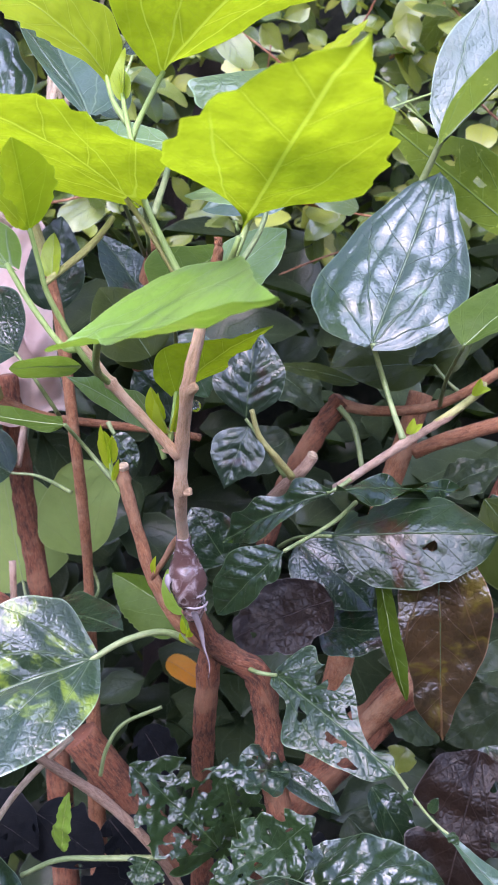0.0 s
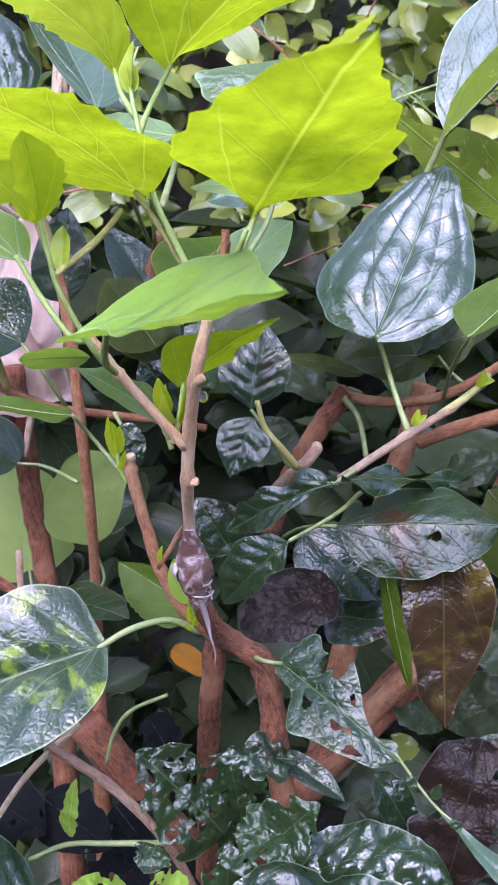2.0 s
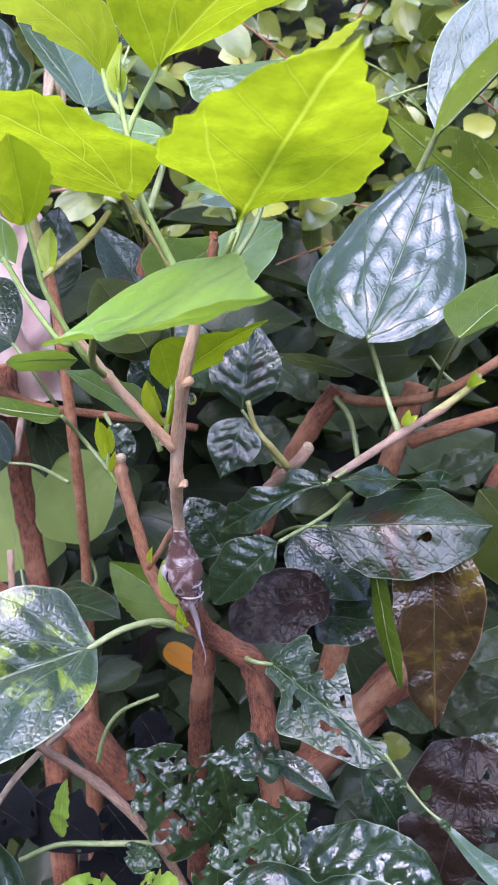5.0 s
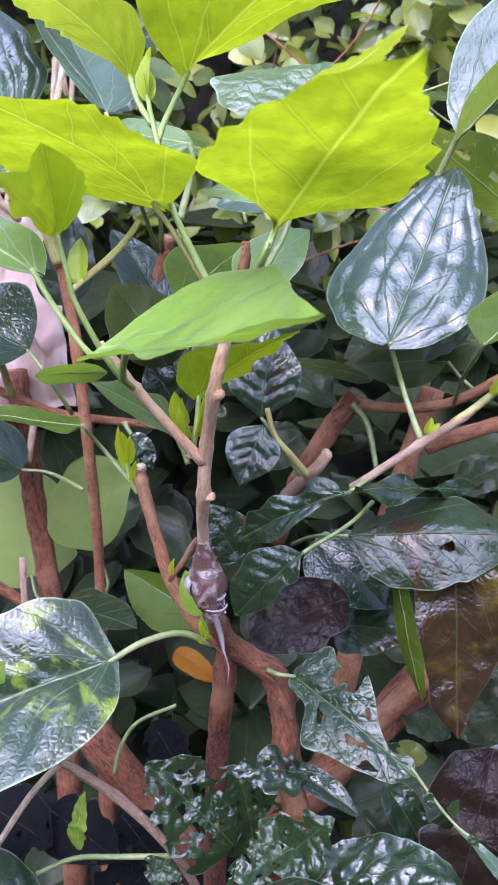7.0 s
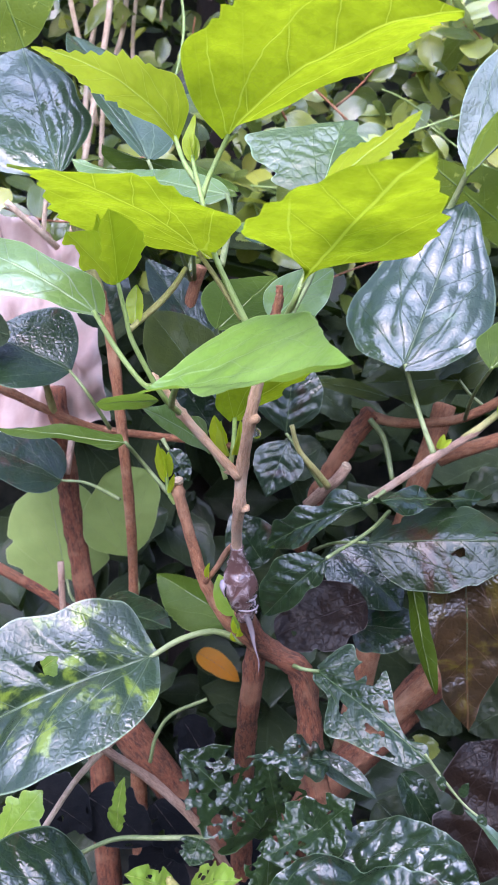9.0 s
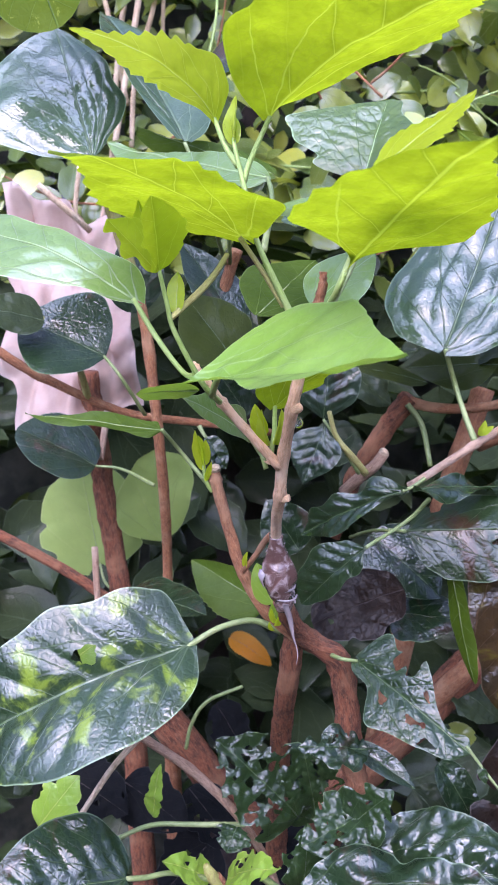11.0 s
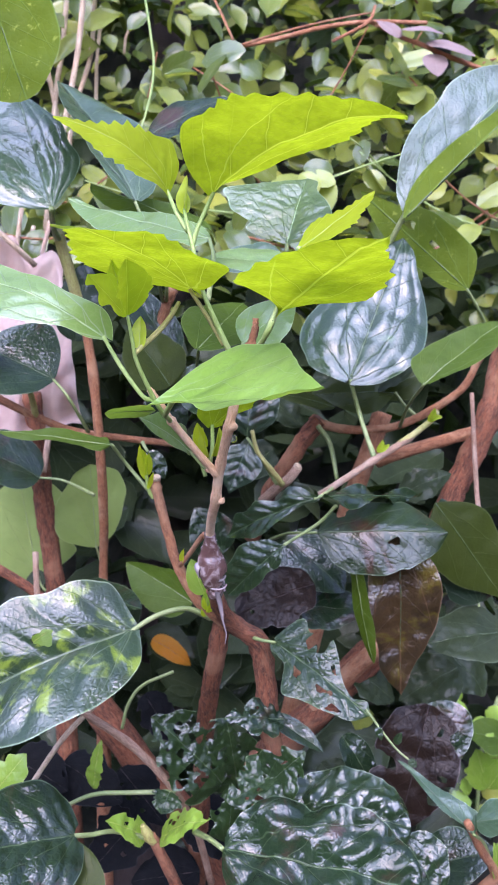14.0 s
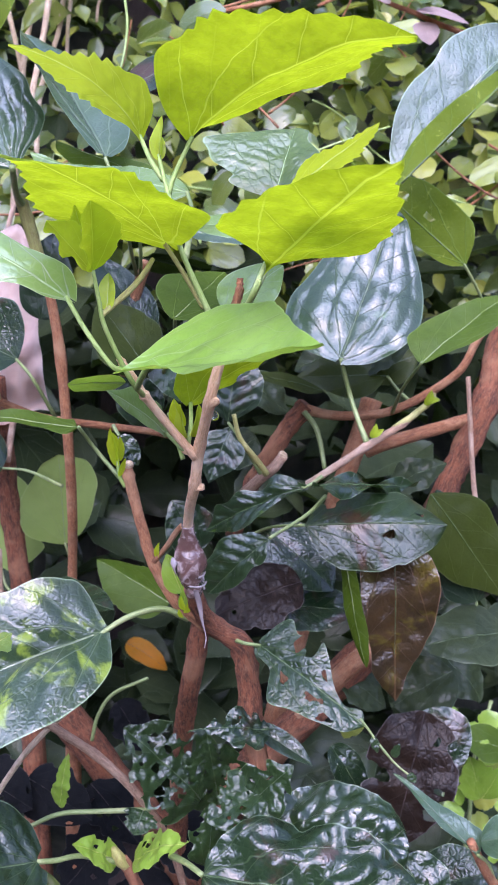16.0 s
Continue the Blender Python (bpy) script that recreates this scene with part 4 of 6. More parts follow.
leaf(graft, "youngtop", (-0.0555, 0.349, 1.1548), (-0.0546, 0.346, 1.1667), (0.5, -0.8, 0.1), 0.0046, None, fold=34, grid=(24, 6), bend=-10, teeth=4, bite=0.2, rib=False)
leaf(graft, "youngtop", (-0.0558, 0.349, 1.1594), (-0.0577, 0.346, 1.1684), (0.1, -0.98, 0.1), 0.004, None, fold=26, grid=(24, 6), bend=-10, teeth=4, bite=0.2, rib=False)
leaf(graft, "youngtop", (-0.0549, 0.349, 1.1478), (-0.052, 0.346, 1.157), (0.4, -0.9, 0.2), 0.0026, None, fold=20, grid=(24, 6), bend=-10, teeth=4, bite=0.2, rib=False)
stem(graft, "twig_stub", [(-0.0385, 0.338, 1.1105, 0.0011), (-0.0329, 0.332, 1.1192, 0.0013), (-0.0292, 0.327, 1.1261, 0.0014), (-0.0265, 0.323, 1.1303, 0.0013)], "bark", "short brown twig behind the film")
leaf(graft, "youngtop", (-0.0374, 0.336, 1.113), (-0.0363, 0.334, 1.1204), (-0.4, -0.8, 0.3), 0.0028, None, fold=30, grid=(18, 5), rib=False)
leaf(graft, "lime", (-0.0257, 0.345, 1.0941), (-0.0328, 0.344, 1.1127), (-0.2, -0.95, 0.2), 0.0125, None, fold=14, bend=20, grid=(28, 8))
leaf(graft, "youngtop", (-0.0247, 0.336, 1.0886), (-0.0262, 0.334, 1.0956), (-0.4, -0.9, 0.1), 0.0030, None, fold=34, grid=(16, 5), rib=False)
leaf(graft, "youngtop", (-0.0244, 0.336, 1.0872), (-0.0225, 0.334, 1.0939), (0.4, -0.9, 0.1), 0.0030, None, fold=34, grid=(16, 5), rib=False)
leaf(graft, "youngtop", (-0.0249, 0.336, 1.0851), (-0.027, 0.334, 1.0898), (-0.6, -0.7, 0.2), 0.0030, None, fold=34, grid=(16, 5), rib=False)
leaf(graft, "lime", (-0.0252, 0.3421, 1.0867), (-0.0230, 0.3355, 1.1012), (-0.3, -0.9, 0.1), 0.005, None, fold=30, grid=(20, 6))
leaf(graft, "wetyellow", (-0.0619, 0.3300, 1.0799), (-0.1485, 0.3156, 1.0445), (0.03, -0.74, 0.67), 0.0706, [(-0.0492, 0.3368, 1.0856), (-0.0348, 0.3429, 1.0871), (-0.0222, 0.3492, 1.0801)], thick=0.0014,
     quilt=0.003, crumple=0.014, grid=(80, 26), laterals=5, label="broad dark wet leaf with yellowing blotches", cuts=((0.42, 0.30, 0.05, 0.12, 1.0),), bend=39, fold=21, lobe=0.039, cup=0.05, outline=((0, 0.00), (0.05, 0.47), (0.12, 0.70), (0.22, 0.86), (0.35, 0.98), (0.5, 1.00), (0.65, 1.00), (0.8, 0.84), (0.92, 0.62), (1, 0.00)), outline2=((0, 0.00), (0.05, 0.59), (0.12, 0.75), (0.22, 0.85), (0.35, 0.84), (0.5, 0.93), (0.65, 0.81), (0.8, 0.69), (0.92, 0.38), (1, 0.00)), uneven=0.02)
leaf(graft, "lime", (-0.1145, 0.3549, 1.0655), (-0.0954, 0.3548, 1.0776), (0.1, -0.7, 0.7), 0.026, None)
leaf(graft, "ragged", (0.0113, 0.3419, 1.0693), (0.0543, 0.3093, 1.0435), (-0.09, -0.82, 0.56), 0.0387, [(0.0040, 0.3409, 1.0708), (-0.0003, 0.3492, 1.0695)], holes=5, bites=2, quilt=0.001, crumple=0.018,
     grid=(90, 26), label="dark wet leaf, chewed to rags", uneven=0.02, bend=25, fold=13, lobe=0.038, cup=0.05, outline=((0, 0.00), (0.05, 0.69), (0.12, 0.94), (0.22, 0.74), (0.35, 1.00), (0.5, 0.72), (0.65, 0.29), (0.8, 0.08), (0.92, 0.23), (1, 0.00)), outline2=((0, 0.00), (0.05, 0.25), (0.12, 0.28), (0.22, 0.37), (0.35, 0.99), (0.5, 0.84), (0.65, 0.75), (0.8, 0.56), (0.92, 0.38), (1, 0.00)), rag=0.05)
stem(graft, "leaf_tail", [(0.0527, 0.3105, 1.0466, 0.0006), (0.0612, 0.3070, 1.0355, 0.0006), (0.0677, 0.3040, 1.0283, 0.0005), (0.0748, 0.3020, 1.0229, 0.0004)], "petiole", "bare rib left of the chewed blade", sides=6)
leaf(graft, "ragged", (0.0579, 0.3080, 1.0394), (0.0599, 0.3060, 1.0326), (-0.3, -0.8, 0.5), 0.0040, None, rag=0.3, bend=10, grid=(20, 6), rib=False)
leaf(graft, "ragged", (0.0664, 0.3050, 1.0312), (0.0692, 0.3040, 1.0376), (-0.3, -0.8, 0.5), 0.0040, None, rag=0.3, bend=10, grid=(20, 6), rib=False)
leaf(graft, "ragged", (0.0728, 0.3020, 1.0249), (0.0763, 0.3010, 1.0211), (-0.3, -0.8, 0.5), 0.0040, None, rag=0.3, bend=10, grid=(20, 6), rib=False)

stem(graft, "olive_twig", [(-0.0547, 0.2380, 1.2180, 0.0009), (-0.0510, 0.2410, 1.2217, 0.0010), (-0.0468, 0.2450, 1.2259, 0.0011), (-0.0422, 0.2500, 1.2318, 0.0010), (-0.0388, 0.2550, 1.2378, 0.0008)], "olive_stem", sides=8)
leaf(graft, "bud", (-0.0535, 0.2400, 1.2194), (-0.0529, 0.2420, 1.2319), (-0.2, -0.95, 0.1), 0.0062, None, fold=30, grid=(24, 6), bend=-6)

# film round the graft
film = bmesh.new()
tube([(-0.0241, 0.3141, 1.1324, 0.0029), (-0.0240, 0.3155, 1.1276, 0.0034), (-0.0236, 0.3178, 1.1218, 0.0052), (-0.0232, 0.3180, 1.1169, 0.0064), (-0.0228, 0.3184, 1.1123, 0.0066), (-0.0222, 0.3192, 1.1087, 0.0052), (-0.0217, 0.3199, 1.1068, 0.0045), (-0.0213, 0.3207, 1.1046, 0.0036), (-0.0210, 0.3214, 1.1027, 0.0041), (-0.0209, 0.3220, 1.0994, 0.0032)],
     16, 6, uneven=0.12, bm=film)
part("graft_film", film, "tape", graft, "clear plastic grafting film wound in folds")
for at, rad, tilt in (((-0.0217, 0.3196, 1.1078), 0.0050, 12), ((-0.0213, 0.3203, 1.1056), 0.0046, -8), ((-0.0210, 0.3210, 1.1034), 0.0047, 15), ((-0.0236, 0.3171, 1.1239), 0.0040, -20)):
    ring = bmesh.new()
    turn = Matrix.Translation(at) @ pose(0, 0, 0, tilt, tilt * 0.7, 0)
    tube([(*(turn @ Vector((rad * math.cos(a), rad * math.sin(a), 0.0006 * a))), 0.00045) for a in [k * 0.45 for k in range(15)]], 6, 2, bm=ring, uneven=0.2)
    part("film_wrap", ring, "ribbon", graft, "twisted turn of the film")
part("film_end", ribbon([(-0.0204, 0.3154, 1.1036), (-0.0184, 0.3204, 1.0956), (-0.0171, 0.3224, 1.0877), (-0.0152, 0.3243, 1.0798), (-0.0157, 0.3248, 1.0747)], 0.0022, 0.0005), "ribbon", graft, "loose end of the film")
part("film_end", ribbon([(-0.0293, 0.3178, 1.1176), (-0.0299, 0.3144, 1.1143), (-0.0287, 0.3158, 1.1097)], 0.003, 0.0005), "ribbon", graft, "loose end of the film")

# bush on the side of the pale scrap
bush = thing("hibiscus_bush", "old hibiscus bush with dark wet leaves on brown stems", "bush", (-0.1, 0.55, 0.0), "hibiscus bushes")
stem(bush, "stem", [(-0.1099, 0.4186, 1.2831, 0.0033), (-0.1069, 0.4241, 1.2720, 0.0034), (-0.1024, 0.4288, 1.2546, 0.0033), (-0.0985, 0.4318, 1.2400, 0.0030)], "olive_stem", "knobbly olive top of the stem", sides=12, nodes=((0.35, 0.2), (0.7, 0.2)))
stem(bush, "stem", [(-0.0989, 0.4319, 1.2407, 0.0029), (-0.0972, 0.4342, 1.2352, 0.0027), (-0.0920, 0.4352, 1.2050, 0.0029), (-0.0881, 0.4393, 1.1567, 0.0029), (-0.0879, 0.4591, 1.1103, 0.0030), (-0.0905, 0.4837, 1.0606, 0.0030), (-0.0922, 0.5007, 0.9468, 0.005), (-0.0922, 0.5220, 0.7849, 0.006)], "bark", sides=12, nodes=((0.1, 0.25), (0.3, 0.2)))
stem(bush, "stem", [(-0.1419, 0.5128, 1.1858, 0.0066), (-0.1386, 0.5179, 1.1461, 0.0066), (-0.1354, 0.5229, 1.1051, 0.0068), (-0.1313, 0.5324, 1.0595, 0.007), (-0.1244, 0.5369, 0.9744, 0.008), (-0.1190, 0.5521, 0.7644, 0.009)], "redbark", sides=14, uneven=0.12)
stem(bush, "twig", [(-0.1991, 0.44, 1.2201, 0.0028), (-0.1735, 0.443, 1.2007, 0.0027), (-0.1564, 0.446, 1.1895, 0.0026), (-0.1288, 0.4499, 1.1754, 0.0024), (-0.1055, 0.4569, 1.1657, 0.0023), (-0.0704, 0.4586, 1.1608, 0.0022), (-0.0454, 0.4612, 1.1578, 0.0021), (-0.0264, 0.4693, 1.1533, 0.002)], "bark", nodes=((0.3, 0.3),))
leaf(bush, "dim", (-0.1421, 0.418, 1.2175), (-0.1728, 0.405, 1.224), (0.1, -0.75, 0.65), 0.026, None, fold=10, bend=14, crumple=0.03)
stem(bush, "twig", [(-0.1281, 0.4498, 1.1754, 0.0022), (-0.13, 0.4417, 1.1906, 0.0018), (-0.1367, 0.4392, 1.2076, 0.0016), (-0.1459, 0.436, 1.2169, 0.0015), (-0.1582, 0.4331, 1.2274, 0.0014)], "olive_stem")
stem(bush, "twig", [(-0.2239, 0.497, 1.0995, 0.0035), (-0.1972, 0.5, 1.0853, 0.0034), (-0.1551, 0.5088, 1.0578, 0.0034), (-0.1321, 0.5100, 1.0410, 0.0034), (-0.1048, 0.5111, 1.0261, 0.003)], "redbark")
stem(bush, "twig", [(-0.1379, 0.4997, 1.0781, 0.002), (-0.1369, 0.4969, 1.0551, 0.002), (-0.1352, 0.4941, 1.0320, 0.002)], "pinkbark")
stem(bush, "twig", [(-0.1278, 0.4986, 1.1610, 0.0022), (-0.1285, 0.4922, 1.1495, 0.002), (-0.1294, 0.4856, 1.1353, 0.0018)], "pinkbark")
stem(bush, "stem", [(-0.0984, 0.4848, 0.9788, 0.011), (-0.0775, 0.4895, 0.9476, 0.011), (-0.0592, 0.4946, 0.9176, 0.011), (-0.0316, 0.4984, 0.8828, 0.011), (0.0075, 0.5161, 0.8036, 0.012)], "redbark", sides=14)
stem(bush, "twig", [(-0.0949, 0.3611, 1.0284, 0.0022), (-0.0831, 0.3630, 1.0190, 0.0022), (-0.0635, 0.3685, 1.0014, 0.0023), (-0.0431, 0.3739, 0.9759, 0.0022), (-0.0283, 0.3793, 0.9462, 0.0021), (-0.0186, 0.3890, 0.9063, 0.002)], "pinkbark", nodes=((0.38, 0.3),))
stem(bush, "twig", [(-0.0447, 0.4320, 1.2528, 0.0032), (-0.0497, 0.4359, 1.2395, 0.0032), (-0.0541, 0.4393, 1.2225, 0.003), (-0.0579, 0.4560, 1.1906, 0.003)], "bark")
leaf(bush, "slate", (-0.1076, 0.3834, 1.2907), (-0.1325, 0.4223, 1.3596), (0.14, -0.91, 0.38), 0.1004, [(-0.1096, 0.4054, 1.2825), (-0.1088, 0.4201, 1.2788)], thick=0.0016, quilt=0.0004, ridge=0.0009, laterals=5, grid=(56, 26), uneven=0.02, bend=10, fold=-0, lobe=0.003, cup=0.05, outline=((0, 0.00), (0.05, 0.30), (0.12, 0.53), (0.22, 0.79), (0.35, 0.95), (0.5, 1.00), (0.65, 0.84), (0.8, 0.58), (0.92, 0.30), (1, 0.00)), outline2=((0, 0.0), (0.05, 0.1), (0.12, 0.19), (0.22, 0.35), (0.35, 0.45), (0.5, 0.39), (0.65, 0.38), (0.8, 0.27), (0.92, 0.13), (1, 0.0)))
leaf(bush, "slate", (-0.0616, 0.3468, 1.2898), (-0.1093, 0.4305, 1.3667), (0.35, -0.45, 0.82), 0.042, [(-0.0558, 0.3546, 1.2739), (-0.0507, 0.4317, 1.2460)], fold=24, bend=18, quilt=0.001)
leaf(bush, "specked", (-0.1416, 0.3680, 1.4147), (-0.1147, 0.3568, 1.3380), (0.25, -0.55, -0.9), 0.056, None, fold=6, bend=10, shape=(0.5, 0.5), grid=(48, 12), label="broad green leaf with pale specks")
leaf(bush, "under", (-0.0259, 0.3599, 1.2785), (-0.0876, 0.3885, 1.3044), (-0.05, -0.51, 0.86), 0.0236, [(-0.0455, 0.3943, 1.2754), (-0.0484, 0.4315, 1.2460)], wave=0.02, bend=-1, fold=1, lobe=0.036, cup=0.05, outline=((0, 0.00), (0.05, 0.36), (0.12, 0.66), (0.22, 0.85), (0.35, 0.95), (0.5, 0.98), (0.65, 1.00), (0.8, 0.97), (0.92, 0.66), (1, 0.00)), outline2=((0, 0.00), (0.05, 0.44), (0.12, 0.79), (0.22, 0.98), (0.35, 0.92), (0.5, 0.56), (0.65, 0.29), (0.8, 0.25), (0.92, 0.19), (1, 0.00)), uneven=0.02, rag=0.25)
leaf(bush, "wetdark", (-0.1142, 0.4293, 1.1989), (-0.1583, 0.4335, 1.2175), (0.04, -0.70, 0.71), 0.0622, [(-0.1042, 0.4192, 1.1890), (-0.0946, 0.4361, 1.1674)], bend=18, fold=12, lobe=0.020, cup=0.05, outline=((0, 0.00), (0.05, 0.32), (0.12, 0.55), (0.22, 0.74), (0.35, 0.91), (0.5, 0.96), (0.65, 0.84), (0.8, 0.61), (0.92, 0.32), (1, 0.00)), outline2=((0, 0.00), (0.05, 0.35), (0.12, 0.61), (0.22, 0.82), (0.35, 1.00), (0.5, 0.96), (0.65, 0.82), (0.8, 0.59), (0.92, 0.31), (1, 0.00)), uneven=0.02)
leaf(bush, "under", (-0.0730, 0.3449, 1.1710), (-0.1349, 0.3550, 1.1769), (-0.05, -0.45, 0.89), 0.0153, [(-0.0662, 0.3570, 1.1592), (-0.0551, 0.3526, 1.1469)], wave=0.015, bend=3, fold=4, lobe=-0.010, cup=0.05, outline=((0, 0.00), (0.05, 0.76), (0.12, 0.83), (0.22, 0.71), (0.35, 0.69), (0.5, 0.52), (0.65, 0.61), (0.8, 0.58), (0.92, 0.33), (1, 0.00)), outline2=((0, 0.00), (0.05, 0.80), (0.12, 0.80), (0.22, 0.93), (0.35, 1.00), (0.5, 0.79), (0.65, 0.36), (0.8, 0.22), (0.92, 0.13), (1, 0.00)), uneven=0.02)
leaf(bush, "pale", (-0.1006, 0.5330, 1.0744), (-0.1043, 0.5289, 1.1348), (0.21, -0.95, 0.22), 0.0566, [(-0.0957, 0.5435, 1.0500), (-0.0921, 0.4932, 1.0539)], bend=9, fold=5, lobe=0.025, cup=0.05, outline=((0, 0.00), (0.05, 0.41), (0.12, 0.77), (0.22, 0.95), (0.35, 1.00), (0.5, 0.97), (0.65, 0.81), (0.8, 0.56), (0.92, 0.36), (1, 0.00)), outline2=((0, 0.00), (0.05, 0.23), (0.12, 0.42), (0.22, 0.55), (0.35, 0.68), (0.5, 0.76), (0.65, 0.85), (0.8, 0.77), (0.92, 0.58), (1, 0.00)), uneven=0.02)
leaf(bush, "pale", (-0.1476, 0.5579, 1.0506), (-0.1609, 0.5669, 1.1181), (0.0, -0.97, 0.2), 0.075, [(-0.1417, 0.5462, 1.0408), (-0.1297, 0.5345, 1.0357)], fold=4, bend=8, shape=(0.35, 0.5), lobe=0.1, rag=0.3)
leaf(bush, "wetdark", (-0.1304, 0.4753, 1.1331), (-0.1752, 0.4715, 1.1555), (0.1, -0.5, 0.86), 0.050, [(-0.1150, 0.4739, 1.1316), (-0.0928, 0.4513, 1.1264)], fold=10, bend=18, shape=(0.45, 0.6))
leaf(bush, "under", (-0.0308, 0.4482, 1.0575), (-0.0742, 0.4645, 1.0800), (0.3, -0.7, 0.6), 0.034, None, fold=-22, bend=14, teeth=14, bite=0.08)
leaf(bush, "wetdark", (-0.1194, 0.4751, 1.0536), (-0.0609, 0.4112, 1.0657), (0.0, -0.5, 0.86), 0.036, None, fold=10, bend=20)
leaf(bush, "under", (-0.0304, 0.3106, 1.2194), (-0.0070, 0.3625, 1.2429), (-0.19, -0.96, 0.18), 0.0362, [(-0.0312, 0.3749, 1.2068), (-0.0353, 0.4041, 1.1942)], bend=8, fold=3, lobe=0.054, cup=0.05, outline=((0, 0.00), (0.05, 0.23), (0.12, 0.45), (0.22, 0.75), (0.35, 0.97), (0.5, 1.00), (0.65, 0.74), (0.8, 0.51), (0.92, 0.26), (1, 0.00)), outline2=((0, 0.00), (0.05, 0.25), (0.12, 0.48), (0.22, 0.67), (0.35, 0.81), (0.5, 0.84), (0.65, 0.74), (0.8, 0.54), (0.92, 0.29), (1, 0.00)), uneven=0.02)
leaf(bush, "olive", (-0.0450, 0.4052, 1.1972), (-0.0695, 0.4110, 1.2289), (0.2, -0.7, 0.6), 0.040, None, fold=12, bend=14)
leaf(bush, "wetdark", (-0.0437, 0.4272, 1.2128), (-0.0749, 0.4451, 1.2578), (0.2, -0.6, 0.7), 0.030, None, fold=12, bend=14)
leaf(bush, "satin", (0.0141, 0.3678, 1.2626), (-0.0284, 0.3920, 1.2680), (0.0, -0.5, 0.86), 0.030, None, fold=8, bend=12)
leaf(bush, "wetfar", (-0.1072, 0.4738, 1.2214), (-0.1005, 0.4792, 1.2718), (0.3, -0.8, 0.5), 0.032, None, fold=8, bend=12)
leaf(bush, "wetdark", (-0.0585, 0.4230, 1.3381), (-0.0142, 0.4219, 1.3598), (0.0, -0.6, 0.8), 0.034, None, fold=8, bend=14)
leaf(bush, "wetdark", (-0.0890, 0.3204, 0.9786), (-0.1425, 0.2969, 0.9824), (0.05, -0.64, 0.76), 0.058, [(-0.0812, 0.3264, 0.9754), (-0.0704, 0.3352, 0.9717), (-0.0542, 0.3496, 0.9589)], lobe=0.06, fold=10, bend=20, quilt=0.002, crumple=0.03, shape=(0.42, 0.6), grid=(56, 16), thick=0.0013)
leaf(bush, "olive", (-0.0881, 0.3201, 0.9767), (-0.1068, 0.2996, 0.9448), (0.1, -0.7, 0.7), 0.045, None, fold=6, bend=10)
stem(bush, "node", [(-0.0511, 0.349, 0.9569, 0.0024), (-0.0541, 0.348, 0.9614, 0.003), (-0.0558, 0.347, 0.9652, 0.0024), (-0.057, 0.346, 0.9684, 0.0012)], "olive_stem", "swollen yellowish node of the twig", uneven=0.2)
leaf(bush, "lime", (-0.0472, 0.3490, 0.9590), (-0.0225, 0.3086, 0.9931), (-0.1, -0.62, 0.78), 0.019, None, rag=0.4, holes=5, bites=2, crumple=0.05, fold=10, teeth=7, bite=0.12, grid=(48, 14))
leaf(bush, "lime", (-0.0554, 0.3497, 0.9595), (-0.0750, 0.3315, 0.9796), (0.1, -0.62, 0.78), 0.016, None, rag=0.3, holes=3, bites=1, crumple=0.06, fold=14, grid=(40, 12))
stem(bush, "twig", [(-0.0524, 0.3496, 0.9607, 0.0026), (-0.0472, 0.3508, 0.9488, 0.0030), (-0.0394, 0.3531, 0.9306, 0.0032), (-0.0230, 0.3660, 0.8801, 0.0035)], "redbark", nodes=((0.1, 0.3), (0.3, 0.3)))
leaf(bush, "lime", (-0.1460, 0.3856, 0.9613), (-0.1244, 0.3871, 0.9889), (0.0, -0.85, 0.5), 0.022, [(-0.1415, 0.3932, 0.9430), (-0.1349, 0.4246, 0.8716)], teeth=5, bite=0.5, rag=0.3, fold=4)
leaf(bush, "ragged", (-0.0141, 0.3765, 0.9749), (-0.0535, 0.3744, 1.0160), (0.1, -0.75, 0.6), 0.050, None, rag=0.5, holes=26, bites=8, crumple=0.06, fold=10, grid=(80, 28))
leaf(bush, "ragged", (-0.0038, 0.3848, 0.9667), (-0.0112, 0.3802, 1.0086), (0.0, -0.85, 0.45), 0.040, None, rag=0.5, holes=22, bites=8, crumple=0.06, fold=10, grid=(80, 28))
leaf(bush, "wetdark", (0.0173, 0.3495, 1.0246), (-0.0150, 0.3425, 1.0283), (0.0, -0.7, 0.7), 0.022, None, rag=0.6, holes=7, bites=3, crumple=0.08)
leaf(bush, "ragged", (-0.0429, 0.3592, 0.9798), (-0.0473, 0.3486, 0.9728), (0.0, -0.8, 0.6), 0.018, None, rag=0.4, crumple=0.08)
leaf(bush, "ragged", (0.0061, 0.3366, 0.9933), (0.0266, 0.3276, 1.0167), (0.0, -0.75, 0.65), 0.028, [(-0.0034, 0.3455, 0.9766), (-0.0112, 0.3625, 0.9438)], rag=0.45, holes=7, bites=3, crumple=0.08, fold=14, grid=(48, 14))
leaf(bush, "ragged", (0.0164, 0.3367, 1.0015), (-0.0131, 0.3277, 0.9900), (0.0, -0.65, 0.75), 0.030, None, rag=0.45, holes=7, bites=3, crumple=0.08, fold=14, grid=(48, 14))
leaf(bush, "ragged", (-0.0129, 0.3347, 0.9640), (-0.0103, 0.3382, 0.9951), (0.2, -0.9, 0.3), 0.022, None, rag=0.4, holes=5, bites=2, crumple=0.06, teeth=6, bite=0.15)
leaf(bush, "lime", (-0.0865, 0.3818, 0.9703), (-0.0811, 0.3751, 1.0023), (-0.3, -0.9, 0.2), 0.010, None, rag=0.4, crumple=0.05)
